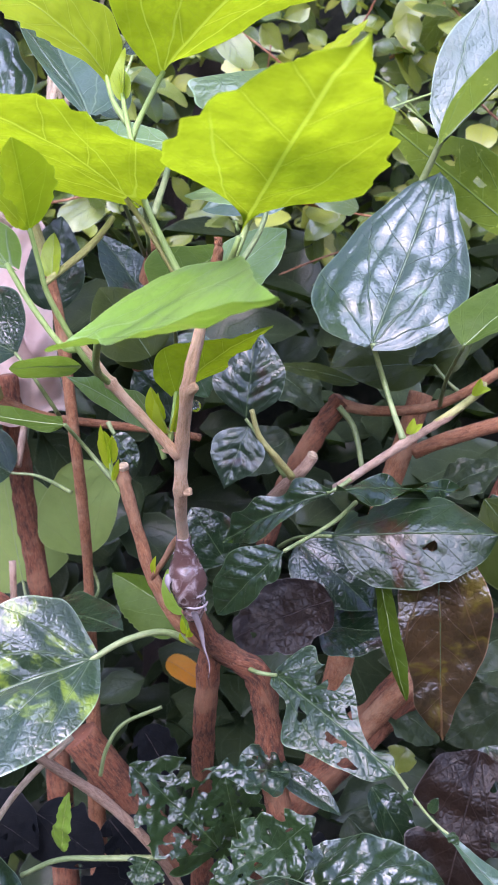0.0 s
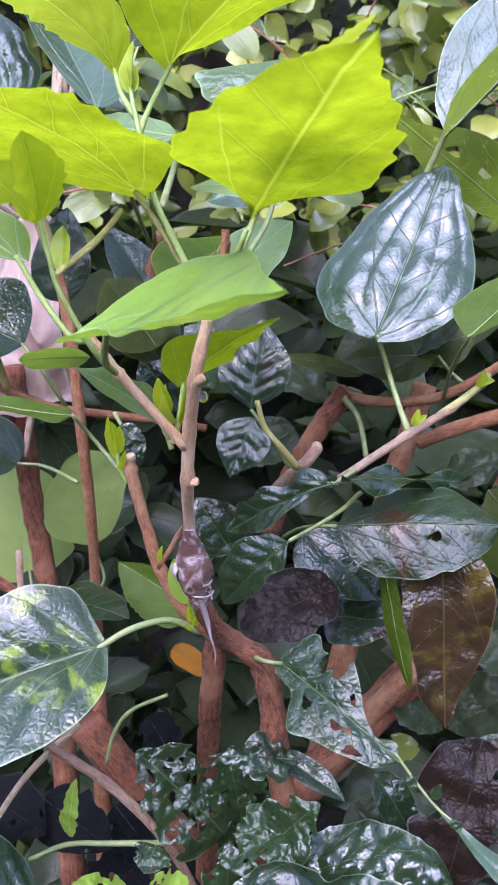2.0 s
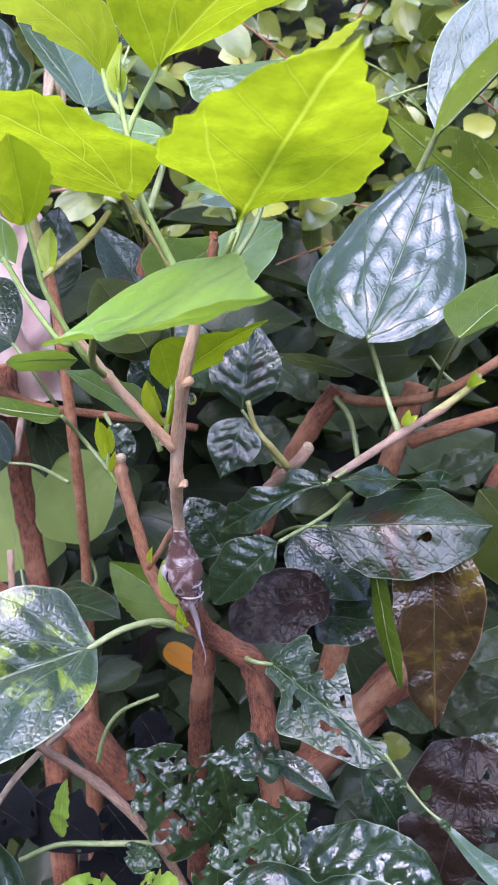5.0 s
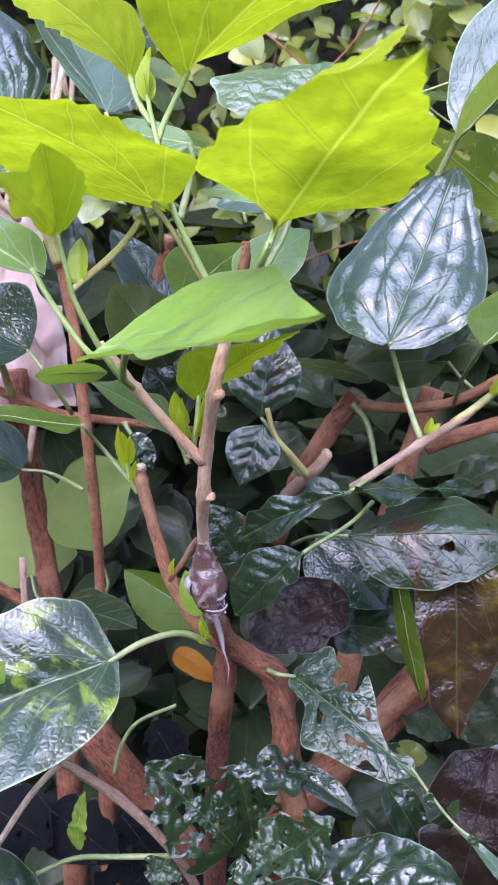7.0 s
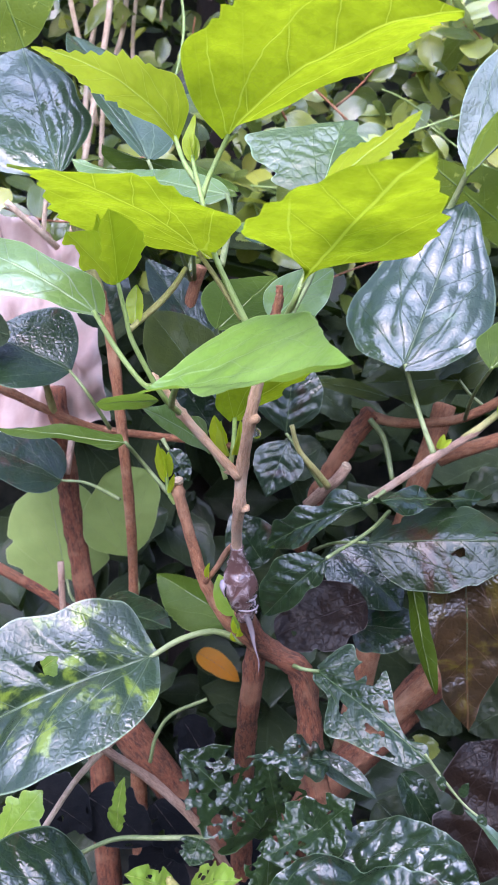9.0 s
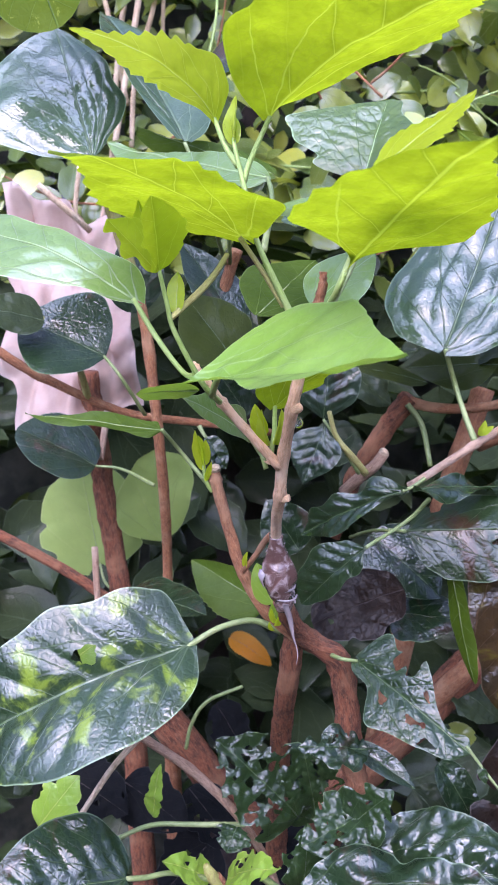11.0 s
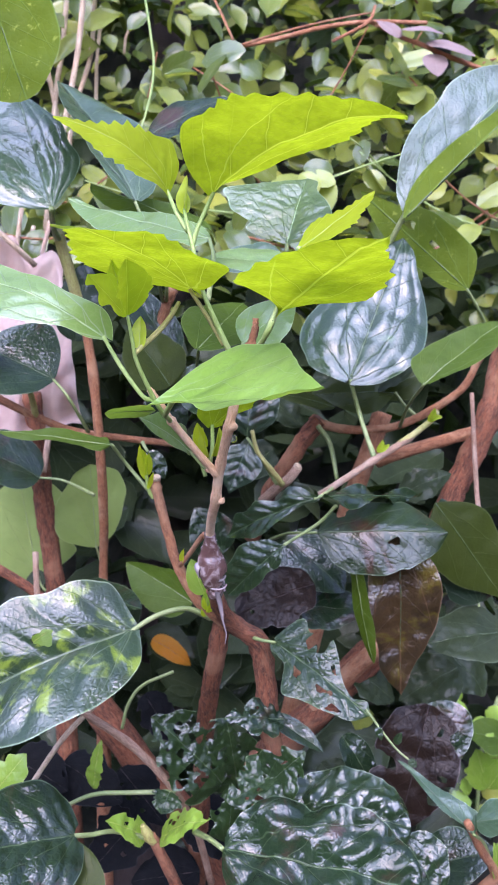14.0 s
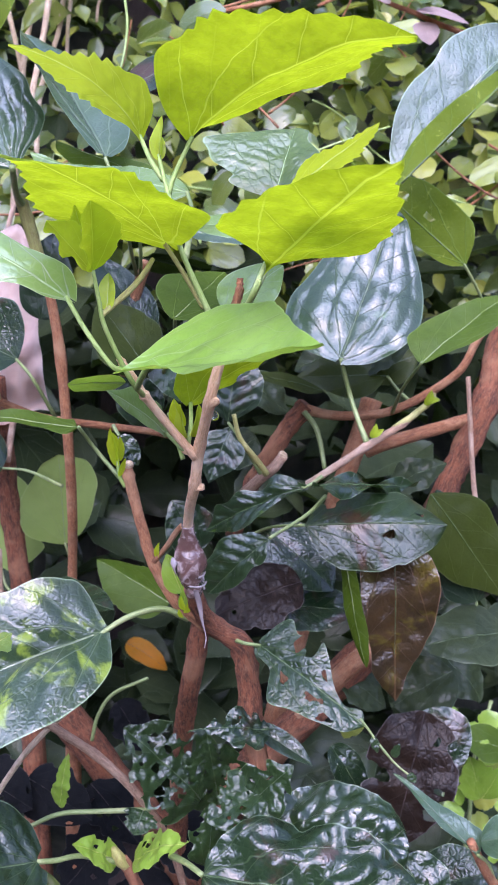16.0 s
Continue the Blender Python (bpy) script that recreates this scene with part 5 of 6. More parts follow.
stem(bush, "twig", [(-0.1029, 0.3723, 0.9642, 0.0012), (-0.0856, 0.3718, 0.9720, 0.0012), (-0.0651, 0.3704, 0.9736, 0.0013), (-0.0399, 0.3732, 0.9721, 0.0014)], "petiole")
stem(bush, "twig", [(-0.0720, 0.4038, 0.9954, 0.0010), (-0.0688, 0.4051, 1.0088, 0.0010), (-0.0605, 0.4059, 1.0207, 0.001), (-0.0421, 0.4054, 1.0293, 0.0009)], "petiole")
stem(bush, "twig", [(-0.1275, 0.3546, 0.9683, 0.0014), (-0.1125, 0.3563, 0.9927, 0.0014), (-0.0976, 0.3576, 1.0141, 0.0015), (-0.0774, 0.3681, 1.0315, 0.0015)], "dry")
stem(bush, "tendril", [(-0.0702, 0.5407, 1.4720, 0.00084), (-0.0637, 0.5357, 1.4336, 0.00084), (-0.0607, 0.5323, 1.4067, 0.00084), (-0.0648, 0.5294, 1.3797, 0.00078), (-0.0738, 0.5270, 1.3533, 0.00072)], "green_stem")
leaf(bush, "orange", (-0.0659, 0.6811, 0.9526), (-0.0307, 0.6756, 0.9296), (0.1, -0.8, 0.6), 0.020, None, fold=16, bend=55, label="fading orange leaf")

# bush on the side of the thick bark
bush2 = thing("hibiscus_bush", "old hibiscus bush with large glossy wet leaves and rough trunk", "bush", (0.2, 0.55, 0.0), "hibiscus bushes")
stem(bush2, "trunk", [(0.1925, 0.4986, 1.2958, 0.007), (0.1852, 0.4933, 1.2456, 0.008), (0.1763, 0.4895, 1.2070, 0.0085), (0.1688, 0.4864, 1.1760, 0.0082), (0.1544, 0.4839, 1.1450, 0.0078), (0.1400, 0.4812, 1.1120, 0.0078), (0.1249, 0.4781, 1.0752, 0.0095), (0.1021, 0.4744, 1.0286, 0.010), (0.0578, 0.4816, 0.9736, 0.011), (0.0087, 0.4976, 0.9037, 0.012), (-0.0089, 0.5248, 0.7797, 0.013)],
     "redbark", sides=16, uneven=0.2, nodes=((0.3, 0.2),))
stem(bush2, "branch", [(0.1644, 0.4906, 1.1658, 0.0042), (0.1357, 0.4870, 1.1581, 0.0042), (0.1075, 0.4833, 1.1502, 0.0042), (0.0939, 0.492, 1.1427, 0.004)], "bark", sides=12)
stem(bush2, "branch", [(0.1007, 0.5120, 1.1750, 0.0070), (0.0937, 0.5100, 1.1530, 0.0066), (0.0851, 0.5079, 1.1290, 0.0066), (0.0761, 0.5147, 1.0949, 0.0070), (0.0635, 0.5290, 1.0362, 0.008), (0.0428, 0.5475, 0.9223, 0.009)], "bark", sides=14)
stem(bush2, "branch", [(0.0497, 0.4605, 1.1741, 0.0060), (0.0389, 0.4647, 1.1599, 0.0056), (0.0286, 0.4687, 1.1433, 0.0054), (0.0192, 0.4820, 1.1212, 0.005), (0.0088, 0.4891, 1.0885, 0.005)], "redbark", sides=14, uneven=0.2)
stem(bush2, "twig", [(0.0490, 0.4602, 1.1716, 0.0032), (0.0663, 0.4535, 1.1688, 0.0028), (0.0939, 0.4465, 1.1716, 0.0026), (0.1174, 0.4410, 1.1838, 0.0025), (0.1341, 0.4362, 1.1978, 0.0024), (0.1421, 0.4326, 1.2156, 0.0022), (0.1523, 0.4238, 1.2330, 0.002)], "bark")
stem(bush2, "cut_stub", [(0.0315, 0.4286, 1.1478, 0.0030), (0.0267, 0.4282, 1.1416, 0.0030), (0.0204, 0.4330, 1.1351, 0.0032), (0.0117, 0.4426, 1.1248, 0.0032)], "pinkbark")
stem(bush2, "cut_face", [(0.0308, 0.4285, 1.1471, 0.00274), (0.0317, 0.4281, 1.1486, 0.00288), (0.0324, 0.4277, 1.1494, 0.00187)], "dry", "pale cut face of the stub", sides=12)
stem(bush2, "twig", [(0.038, 0.3815, 1.1397, 0.0019), (0.0434, 0.3785, 1.1437, 0.0019), (0.0670, 0.3795, 1.1592, 0.0019), (0.0875, 0.3863, 1.1704, 0.0018), (0.1041, 0.3980, 1.1805, 0.0017)], "pinkbark", "pale twig with a green tip", sides=12, nodes=((0.5, 0.25), (0.75, 0.2)))
stem(bush2, "twig_tip", [(0.0823, 0.3844, 1.1680, 0.0018), (0.0922, 0.3883, 1.1737, 0.0018), (0.1041, 0.3980, 1.1805, 0.0018), (0.1061, 0.3993, 1.1825, 0.0021), (0.1077, 0.4005, 1.1854, 0.0014)], "olive_stem", nodes=((0.85, 0.4),))
stem(bush2, "twig", [(0.0012, 0.3986, 1.1730, 0.0012), (0.0047, 0.4019, 1.1606, 0.0014), (0.0127, 0.4051, 1.1502, 0.0017), (0.0205, 0.4134, 1.1399, 0.002)], "olive_stem")
stem(bush2, "twig", [(0.0468, 0.4553, 1.1710, 0.0016), (0.0548, 0.4533, 1.1596, 0.0015), (0.0585, 0.4454, 1.1382, 0.0014)], "petiole")
stem(bush2, "twig", [(0.1502, 0.4697, 1.1924, 0.0014), (0.1533, 0.4628, 1.1366, 0.0016), (0.1548, 0.4547, 1.1116, 0.0015), (0.1614, 0.4457, 1.0828, 0.0010)], "pinkbark")
stem(bush2, "branch", [(0.1098, 0.4734, 1.0249, 0.006), (0.0847, 0.4641, 1.0146, 0.006), (0.0638, 0.4727, 0.9875, 0.006), (0.0356, 0.4909, 0.9511, 0.006)], "bark", sides=12)
leaf(bush2, "wetbroad", (0.0547, 0.3899, 1.2032), (0.0931, 0.4380, 1.2868), (-0.24, -0.90, 0.34), 0.0771, [(0.0617, 0.4003, 1.1859), (0.0649, 0.3913, 1.1722), (0.0675, 0.3797, 1.1611)], thick=0.0013, quilt=0.0007, ridge=0.0014, grid=(72, 26),
     laterals=4, label="broad glossy wet leaf with arching veins", uneven=0.02, bend=-4, fold=-0, lobe=0.036, cup=0.16, outline=((0, 0.00), (0.05, 0.57), (0.12, 0.77), (0.22, 0.97), (0.35, 1.00), (0.5, 0.86), (0.65, 0.73), (0.8, 0.46), (0.92, 0.26), (1, 0.00)), outline2=((0, 0.00), (0.05, 0.33), (0.12, 0.55), (0.22, 0.76), (0.35, 0.85), (0.5, 0.78), (0.65, 0.61), (0.8, 0.38), (0.92, 0.23), (1, 0.00)))
leaf(bush2, "slate", (0.0929, 0.4250, 1.3036), (0.1680, 0.4450, 1.3877), (-0.40, -0.78, 0.48), 0.0480, [(0.0869, 0.4356, 1.2880), (0.0808, 0.4444, 1.2734)], thick=0.0016, quilt=0.0002, label="long leaf with a pale sheen, folded at its rib", grid=(48, 14), uneven=0.02, bend=15, fold=35, lobe=0.049, cup=0.05, outline=((0, 0.00), (0.05, 0.37), (0.12, 0.58), (0.22, 0.81), (0.35, 0.94), (0.5, 0.92), (0.65, 1.00), (0.8, 0.81), (0.92, 0.44), (1, 0.00)), outline2=((0, 0.00), (0.05, 0.17), (0.12, 0.23), (0.22, 0.19), (0.35, 0.19), (0.5, 0.16), (0.65, 0.21), (0.8, 0.14), (0.92, 0.10), (1, 0.00)))
leaf(bush2, "specked", (0.0895, 0.418, 1.296), (0.1714, 0.428, 1.3768), (-0.45, -0.88, -0.15), 0.0250, None, label="dark green lower side of the folded leaf", bend=14, fold=0, grid=(40, 12), thick=0.0014, lobe=0.02,
     outline=((0, 0.0), (0.06, 0.5), (0.15, 0.85), (0.3, 1.0), (0.5, 0.86), (0.7, 0.6), (0.9, 0.25), (1, 0.0)), outline2=((0, 0.0), (0.1, 0.05), (0.5, 0.06), (0.9, 0.03), (1, 0.0)))
leaf(bush2, "specked", (0.1364, 0.4465, 1.2578), (0.0759, 0.4872, 1.3216), (-0.04, -0.94, -0.35), 0.0432, [(0.1486, 0.4557, 1.2439), (0.1637, 0.4725, 1.2261)], holes=2, bites=1, bend=7, fold=2, lobe=0.013, cup=0.05, outline=((0, 0.00), (0.05, 0.22), (0.12, 0.37), (0.22, 0.44), (0.35, 0.49), (0.5, 0.56), (0.65, 0.51), (0.8, 0.35), (0.92, 0.17), (1, 0.00)), outline2=((0, 0.00), (0.05, 0.54), (0.12, 0.90), (0.22, 0.98), (0.35, 1.00), (0.5, 0.96), (0.65, 0.71), (0.8, 0.45), (0.92, 0.19), (1, 0.00)), uneven=0.02)
leaf(bush2, "under", (0.0884, 0.3599, 1.2025), (0.1373, 0.3792, 1.2370), (-0.18, -0.53, 0.83), 0.0332, [(0.0912, 0.4032, 1.1876), (0.0963, 0.4413, 1.1722)], bend=13, fold=11, lobe=0.024, cup=0.05, outline=((0, 0.00), (0.05, 0.54), (0.12, 0.93), (0.22, 1.00), (0.35, 0.98), (0.5, 0.82), (0.65, 0.65), (0.8, 0.47), (0.92, 0.25), (1, 0.00)), outline2=((0, 0.00), (0.05, 0.21), (0.12, 0.34), (0.22, 0.49), (0.35, 0.71), (0.5, 0.85), (0.65, 0.86), (0.8, 0.64), (0.92, 0.34), (1, 0.00)), uneven=0.02)
leaf(bush2, "wet", (0.0334, 0.3704, 1.1393), (-0.0123, 0.4012, 1.1111), (-0.38, -0.78, 0.46), 0.0226, [(0.0437, 0.3717, 1.1452)], quilt=0.002, wave=0.03, uneven=0.02, rag=0.1, crumple=0.03, bend=26, fold=20, lobe=0.059, cup=0.05, outline=((0, 0.00), (0.05, 0.14), (0.12, 0.07), (0.22, 0.23), (0.35, 0.61), (0.5, 0.98), (0.65, 0.87), (0.8, 0.47), (0.92, 0.22), (1, 0.00)), outline2=((0, 0.00), (0.05, 0.21), (0.12, 0.73), (0.22, 1.00), (0.35, 0.55), (0.5, 0.83), (0.65, 0.56), (0.8, 0.74), (0.92, 0.35), (1, 0.00)))
leaf(bush2, "wet", (0.0358, 0.3574, 1.1418), (0.1001, 0.4007, 1.1356), (0.04, -0.52, 0.86), 0.0147, None, wave=0.05, ripples=2, bend=8, fold=3, lobe=0.018, cup=0.05, outline=((0, 0.00), (0.05, 0.29), (0.12, 0.53), (0.22, 0.69), (0.35, 0.79), (0.5, 0.58), (0.65, 0.59), (0.8, 0.60), (0.92, 0.33), (1, 0.00)), outline2=((0, 0.00), (0.05, 0.35), (0.12, 0.95), (0.22, 1.00), (0.35, 0.87), (0.5, 0.73), (0.65, 0.56), (0.8, 0.34), (0.92, 0.17), (1, 0.00)), uneven=0.02, rag=0.1, crumple=0.03)
leaf(bush2, "wetpatch", (0.0360, 0.3758, 1.1194), (0.1070, 0.3663, 1.1217), (-0.01, -0.78, 0.63), 0.0458, [(0.0229, 0.3999, 1.1135), (0.0154, 0.4394, 1.1001)], quilt=0.001, grid=(56, 16), holes=2, bites=1, label="dark wet leaf with a brown patch", bend=17, fold=-18, lobe=-0.006, cup=0.05, outline=((0, 0.00), (0.05, 0.48), (0.12, 0.66), (0.22, 0.76), (0.35, 0.90), (0.5, 1.00), (0.65, 0.99), (0.8, 0.75), (0.92, 0.34), (1, 0.00)), outline2=((0, 0.00), (0.05, 0.42), (0.12, 0.73), (0.22, 0.90), (0.35, 0.95), (0.5, 0.99), (0.65, 0.91), (0.8, 0.68), (0.92, 0.41), (1, 0.00)), uneven=0.02, rag=0.1, crumple=0.014)
leaf(bush2, "brown", (0.0823, 0.3744, 1.1178), (0.0873, 0.3802, 1.0249), (-0.10, -0.97, 0.22), 0.0450, None, rag=0.15, crumple=0.04, wave=0.02, grid=(56, 16), label="rotting brown wet leaf hanging down", bend=12, fold=7, lobe=0.019, cup=0.05, outline=((0, 0.00), (0.05, 0.35), (0.12, 0.65), (0.22, 0.89), (0.35, 1.00), (0.5, 0.93), (0.65, 0.73), (0.8, 0.37), (0.92, 0.17), (1, 0.00)), outline2=((0, 0.00), (0.05, 0.34), (0.12, 0.64), (0.22, 0.84), (0.35, 0.91), (0.5, 0.82), (0.65, 0.65), (0.8, 0.56), (0.92, 0.28), (1, 0.00)), uneven=0.02)
leaf(bush2, "under", (0.0558, 0.3714, 1.1081), (0.0688, 0.3702, 1.0467), (-0.8, -0.6, 0.1), 0.012, None, fold=0, bend=6, shape=(0.4, 0.5))
leaf(bush2, "wet", (0.0138, 0.3369, 1.1217), (-0.0136, 0.3516, 1.0914), (-0.33, -0.86, 0.38), 0.0294, [(0.0346, 0.3603, 1.1280), (0.0471, 0.3801, 1.1335)], crumple=0.03, quilt=0.0016, uneven=0.02, bend=12, fold=5, lobe=-0.012, cup=0.05, outline=((0, 0.00), (0.05, 0.11), (0.12, 0.38), (0.22, 0.48), (0.35, 0.38), (0.5, 0.48), (0.65, 0.46), (0.8, 0.30), (0.92, 0.17), (1, 0.00)), outline2=((0, 0.00), (0.05, 0.26), (0.12, 0.53), (0.22, 0.69), (0.35, 0.91), (0.5, 1.00), (0.65, 0.86), (0.8, 0.79), (0.92, 0.41), (1, 0.00)))
leaf(bush2, "oldbrown", (0.0386, 0.3953, 1.0853), (-0.0069, 0.3871, 1.0696), (0.0, -0.8, 0.6), 0.036, None, fold=8, bend=20, shape=(0.45, 0.5), crumple=0.06, rag=0.2, holes=1)
leaf(bush2, "wetdark", (0.0249, 0.4290, 1.1044), (0.0598, 0.4126, 1.0750), (0.0, -0.7, 0.7), 0.040, None, fold=8, bend=20)
leaf(bush2, "wetdark", (0.0356, 0.4233, 1.0630), (0.0718, 0.4103, 1.0633), (0.0, -0.6, 0.8), 0.036, None, fold=8, bend=20, crumple=0.03)
leaf(bush2, "wetfar", (0.1494, 0.4341, 1.0614), (0.1221, 0.4341, 1.1285), (-0.2, -0.93, 0.1), 0.044, [(0.1522, 0.4418, 1.0431), (0.1679, 0.4674, 1.0143)], fold=6, bend=10, rag=0.2)
leaf(bush2, "dim", (0.1639, 0.4211, 1.0471), (0.1106, 0.4147, 1.0418), (0.0, -0.55, 0.83), 0.044, None, fold=8, bend=16, crumple=0.03)
leaf(bush2, "slate", (0.1080, 0.3075, 0.9826), (0.0785, 0.3459, 1.0025), (0.13, -0.45, 0.88), 0.0208, [(0.1169, 0.3150, 0.9721), (0.1258, 0.3218, 0.9503)], rag=0.1, bend=13, fold=10, lobe=0.016, cup=0.05, outline=((0, 0.00), (0.05, 0.14), (0.12, 0.14), (0.22, 0.27), (0.35, 0.36), (0.5, 0.32), (0.65, 0.32), (0.8, 0.15), (0.92, 0.08), (1, 0.00)), outline2=((0, 0.00), (0.05, 0.55), (0.12, 1.00), (0.22, 0.95), (0.35, 0.73), (0.5, 0.50), (0.65, 0.31), (0.8, 0.18), (0.92, 0.09), (1, 0.00)))
leaf(bush2, "slate", (0.1093, 0.3075, 0.9890), (0.1319, 0.2966, 0.9976), (0.0, -0.4, 0.9), 0.022, None, fold=14, bend=14)
leaf(bush2, "lime", (0.1270, 0.3217, 0.9503), (0.1233, 0.3194, 0.9708), (0.2, -0.9, 0.2), 0.009, None, fold=30)
stem(bush2, "twig", [(0.1054, 0.3097, 0.9878, 0.0020), (0.1154, 0.3148, 0.9692, 0.0022), (0.1258, 0.3218, 0.9503, 0.0024), (0.1308, 0.3368, 0.9090, 0.0026)], "bark")
stem(bush2, "twig", [(0.1210, 0.3308, 0.9372, 0.0026), (0.1258, 0.3218, 0.9503, 0.0026), (0.1401, 0.3129, 0.9696, 0.0024)], "orangetwig")
leaf(bush2, "oldbrown", (0.1105, 0.4008, 1.0096), (0.0909, 0.3845, 0.9433), (-0.1, -0.85, 0.5), 0.052, None, rag=0.4, holes=4, bites=2, fold=12, bend=16, crumple=0.05, shape=(0.45, 0.5))
leaf(bush2, "wetdark", (0.1161, 0.4102, 1.0073), (0.1238, 0.3951, 0.9707), (0.1, -0.85, 0.5), 0.036, None, fold=20, bend=12, crumple=0.04)
leaf(bush2, "wetdark", (-0.0160, 0.3063, 0.9784), (0.0741, 0.2782, 0.9731), (0.0, -0.62, 0.78), 0.060, [(-0.0226, 0.3169, 0.9776), (-0.0295, 0.3273, 0.9752)], fold=12, bend=22, quilt=0.0025, crumple=0.09, wave=0.03, rag=0.2, shape=(0.45, 0.5), grid=(64, 18), thick=0.0014)
leaf(bush2, "wet", (0.0165, 0.3341, 0.9793), (0.0797, 0.3189, 0.9795), (0.05, -0.6, 0.8), 0.052, None, fold=10, bend=26, quilt=0.003, crumple=0.09, wave=0.03, shape=(0.45, 0.5), grid=(56, 16))
leaf(bush2, "wetdark", (0.0763, 0.3187, 0.9757), (0.0924, 0.3042, 0.9491), (0.0, -0.7, 0.7), 0.030, None, fold=14, bend=14, crumple=0.05)
leaf(bush2, "oldbrown", (0.0079, 0.3311, 0.9482), (0.0461, 0.3321, 0.9828), (0.0, -0.7, 0.7), 0.05, None, fold=10, bend=14, crumple=0.05)
leaf(bush2, "wetdark", (0.0606, 0.4121, 0.9855), (0.0818, 0.4063, 0.9512), (0.2, -0.8, 0.5), 0.020, None, fold=20, bend=14, crumple=0.04)
leaf(bush2, "wet", (0.0111, 0.3597, 1.0214), (0.0387, 0.3458, 1.0075), (0.1, -0.6, 0.8), 0.012, None, fold=20, bend=14)
leaf(bush2, "wetdark", (0.0962, 0.3529, 0.9363), (0.1335, 0.3416, 0.9522), (0.0, -0.6, 0.8), 0.034, None, fold=14, bend=14)
for base, tip in (((0.2159, 0.5951, 0.8458), (0.2339, 0.5851, 0.8584)), ((0.1707, 0.5732, 0.8858), (0.1699, 0.5659, 0.9088)),
                  ((0.2240, 0.6069, 0.8652), (0.2421, 0.5976, 0.8848)), ((0.2014, 0.5969, 0.8504), (0.1840, 0.5870, 0.8409)), ((0.0913, 0.4886, 0.9700), (0.0842, 0.4873, 0.9539)), ((0.2332, 0.6010, 0.8215), (0.2112, 0.5941, 0.8337))):
    leaf(bush2, "hedge", base, tip, (0.1, -0.7, 0.7), 0.018, None, rib=False, rag=0.3, shape=(0.5, 0.9))
stem(bush2, "twig", [(0.2261, 0.5944, 0.9318, 0.0015), (0.2122, 0.5899, 0.8841, 0.0015), (0.2113, 0.5927, 0.8217, 0.0018), (0.2071, 0.6102, 0.7102, 0.002)], "petiole")

leaf(bush2, "under", (0.2180, 0.5330, 0.9202), (0.1762, 0.5279, 0.9335), (0.1, -0.7, 0.7), 0.028, None, shape=(0.5, 0.7), fold=8, bend=14)
leaf(bush2, "lime", (0.2034, 0.5491, 0.8749), (0.1916, 0.5442, 0.9107), (-0.2, -0.8, 0.5), 0.024, None, teeth=5, bite=0.5, fold=8, bend=14)
leaf(bush2, "lime", (0.2043, 0.5490, 0.8749), (0.2148, 0.5414, 0.9032), (0.2, -0.8, 0.5), 0.022, None, teeth=5, bite=0.5, fold=8, bend=14)
for base, tip, wide in (((0.1015, 0.3943, 1.1797), (0.1038, 0.3920, 1.1877), 0.0045), ((0.1028, 0.3944, 1.1810), (0.1083, 0.3911, 1.1827), 0.004), ((0.0693, 0.3779, 1.1639), (0.0713, 0.3766, 1.1711), 0.004), ((0.0706, 0.3779, 1.1646), (0.0751, 0.3760, 1.1686), 0.003)):
    leaf(bush2, "bud", base, tip, (0.2, -0.8, 0.5), wide, None, fold=30, grid=(16, 5), rib=False)
leaf(bush2, "mauve", (0.1258, 0.6040, 1.4581), (0.1060, 0.6071, 1.4709), (0.0, -0.7, 0.7), 0.016, None, rib=False)
leaf(bush2, "mauve", (0.1258, 0.6047, 1.4638), (0.1557, 0.5914, 1.4575), (0.0, -0.5, 0.85), 0.018, None, rib=False)
leaf(bush2, "mauve", (0.1455, 0.6019, 1.4541), (0.1796, 0.5875, 1.4407), (0.0, -0.6, 0.8), 0.020, None, rib=False)
leaf(bush2, "mauve", (0.1500, 0.6006, 1.4455), (0.1517, 0.5879, 1.4251), (0.0, -0.9, 0.4), 0.020, None, rib=False)
stem(bush2, "twig", [(0.1015, 0.6180, 1.4743, 0.0016), (0.1270, 0.6092, 1.4598, 0.0017), (0.1522, 0.6007, 1.4477, 0.0018), (0.2138, 0.5917, 1.4139, 0.0022), (0.2082, 0.5183, 1.3022, 0.003)], "orangetwig")

stem(bush2, "twig", [(-0.0028, 0.6238, 1.4517, 0.0018), (0.0300, 0.6167, 1.4568, 0.0018), (0.0644, 0.6097, 1.4644, 0.0017), (0.0994, 0.6075, 1.4694, 0.0016), (0.1481, 0.6141, 1.4730, 0.0015)], "orangetwig")
stem(bush2, "twig", [(0.0716, 0.5974, 1.4508, 0.0012), (0.0978, 0.5991, 1.4657, 0.0013), (0.1059, 0.6084, 1.4818, 0.001)], "orangetwig")

# leaves in the middle depth, between the two bushes
leaf(bush2, "olive", (0.0958, 0.4550, 1.1927), (0.0400, 0.4550, 1.1902), (0.00, -0.75, 0.65), 0.0360, [(0.1078, 0.4500, 1.1789)], fold=8, bend=12, outline=WEDGE)
leaf(bush2, "olive", (0.0556, 0.4400, 1.1837), (0.0056, 0.4400, 1.1941), (0.05, -0.45, 0.85), 0.0180, None, fold=6, bend=10, outline=ACUTE)
leaf(bush2, "wetfar", (-0.0016, 0.4020, 1.1688), (0.0040, 0.4100, 1.2119), (-0.11, -0.92, 0.38), 0.0340, [(0.0044, 0.4020, 1.1607), (0.0169, 0.4100, 1.1405)], fold=10, bend=16, crumple=0.03, quilt=0.0015, outline=WEDGE, grid=(48, 14))
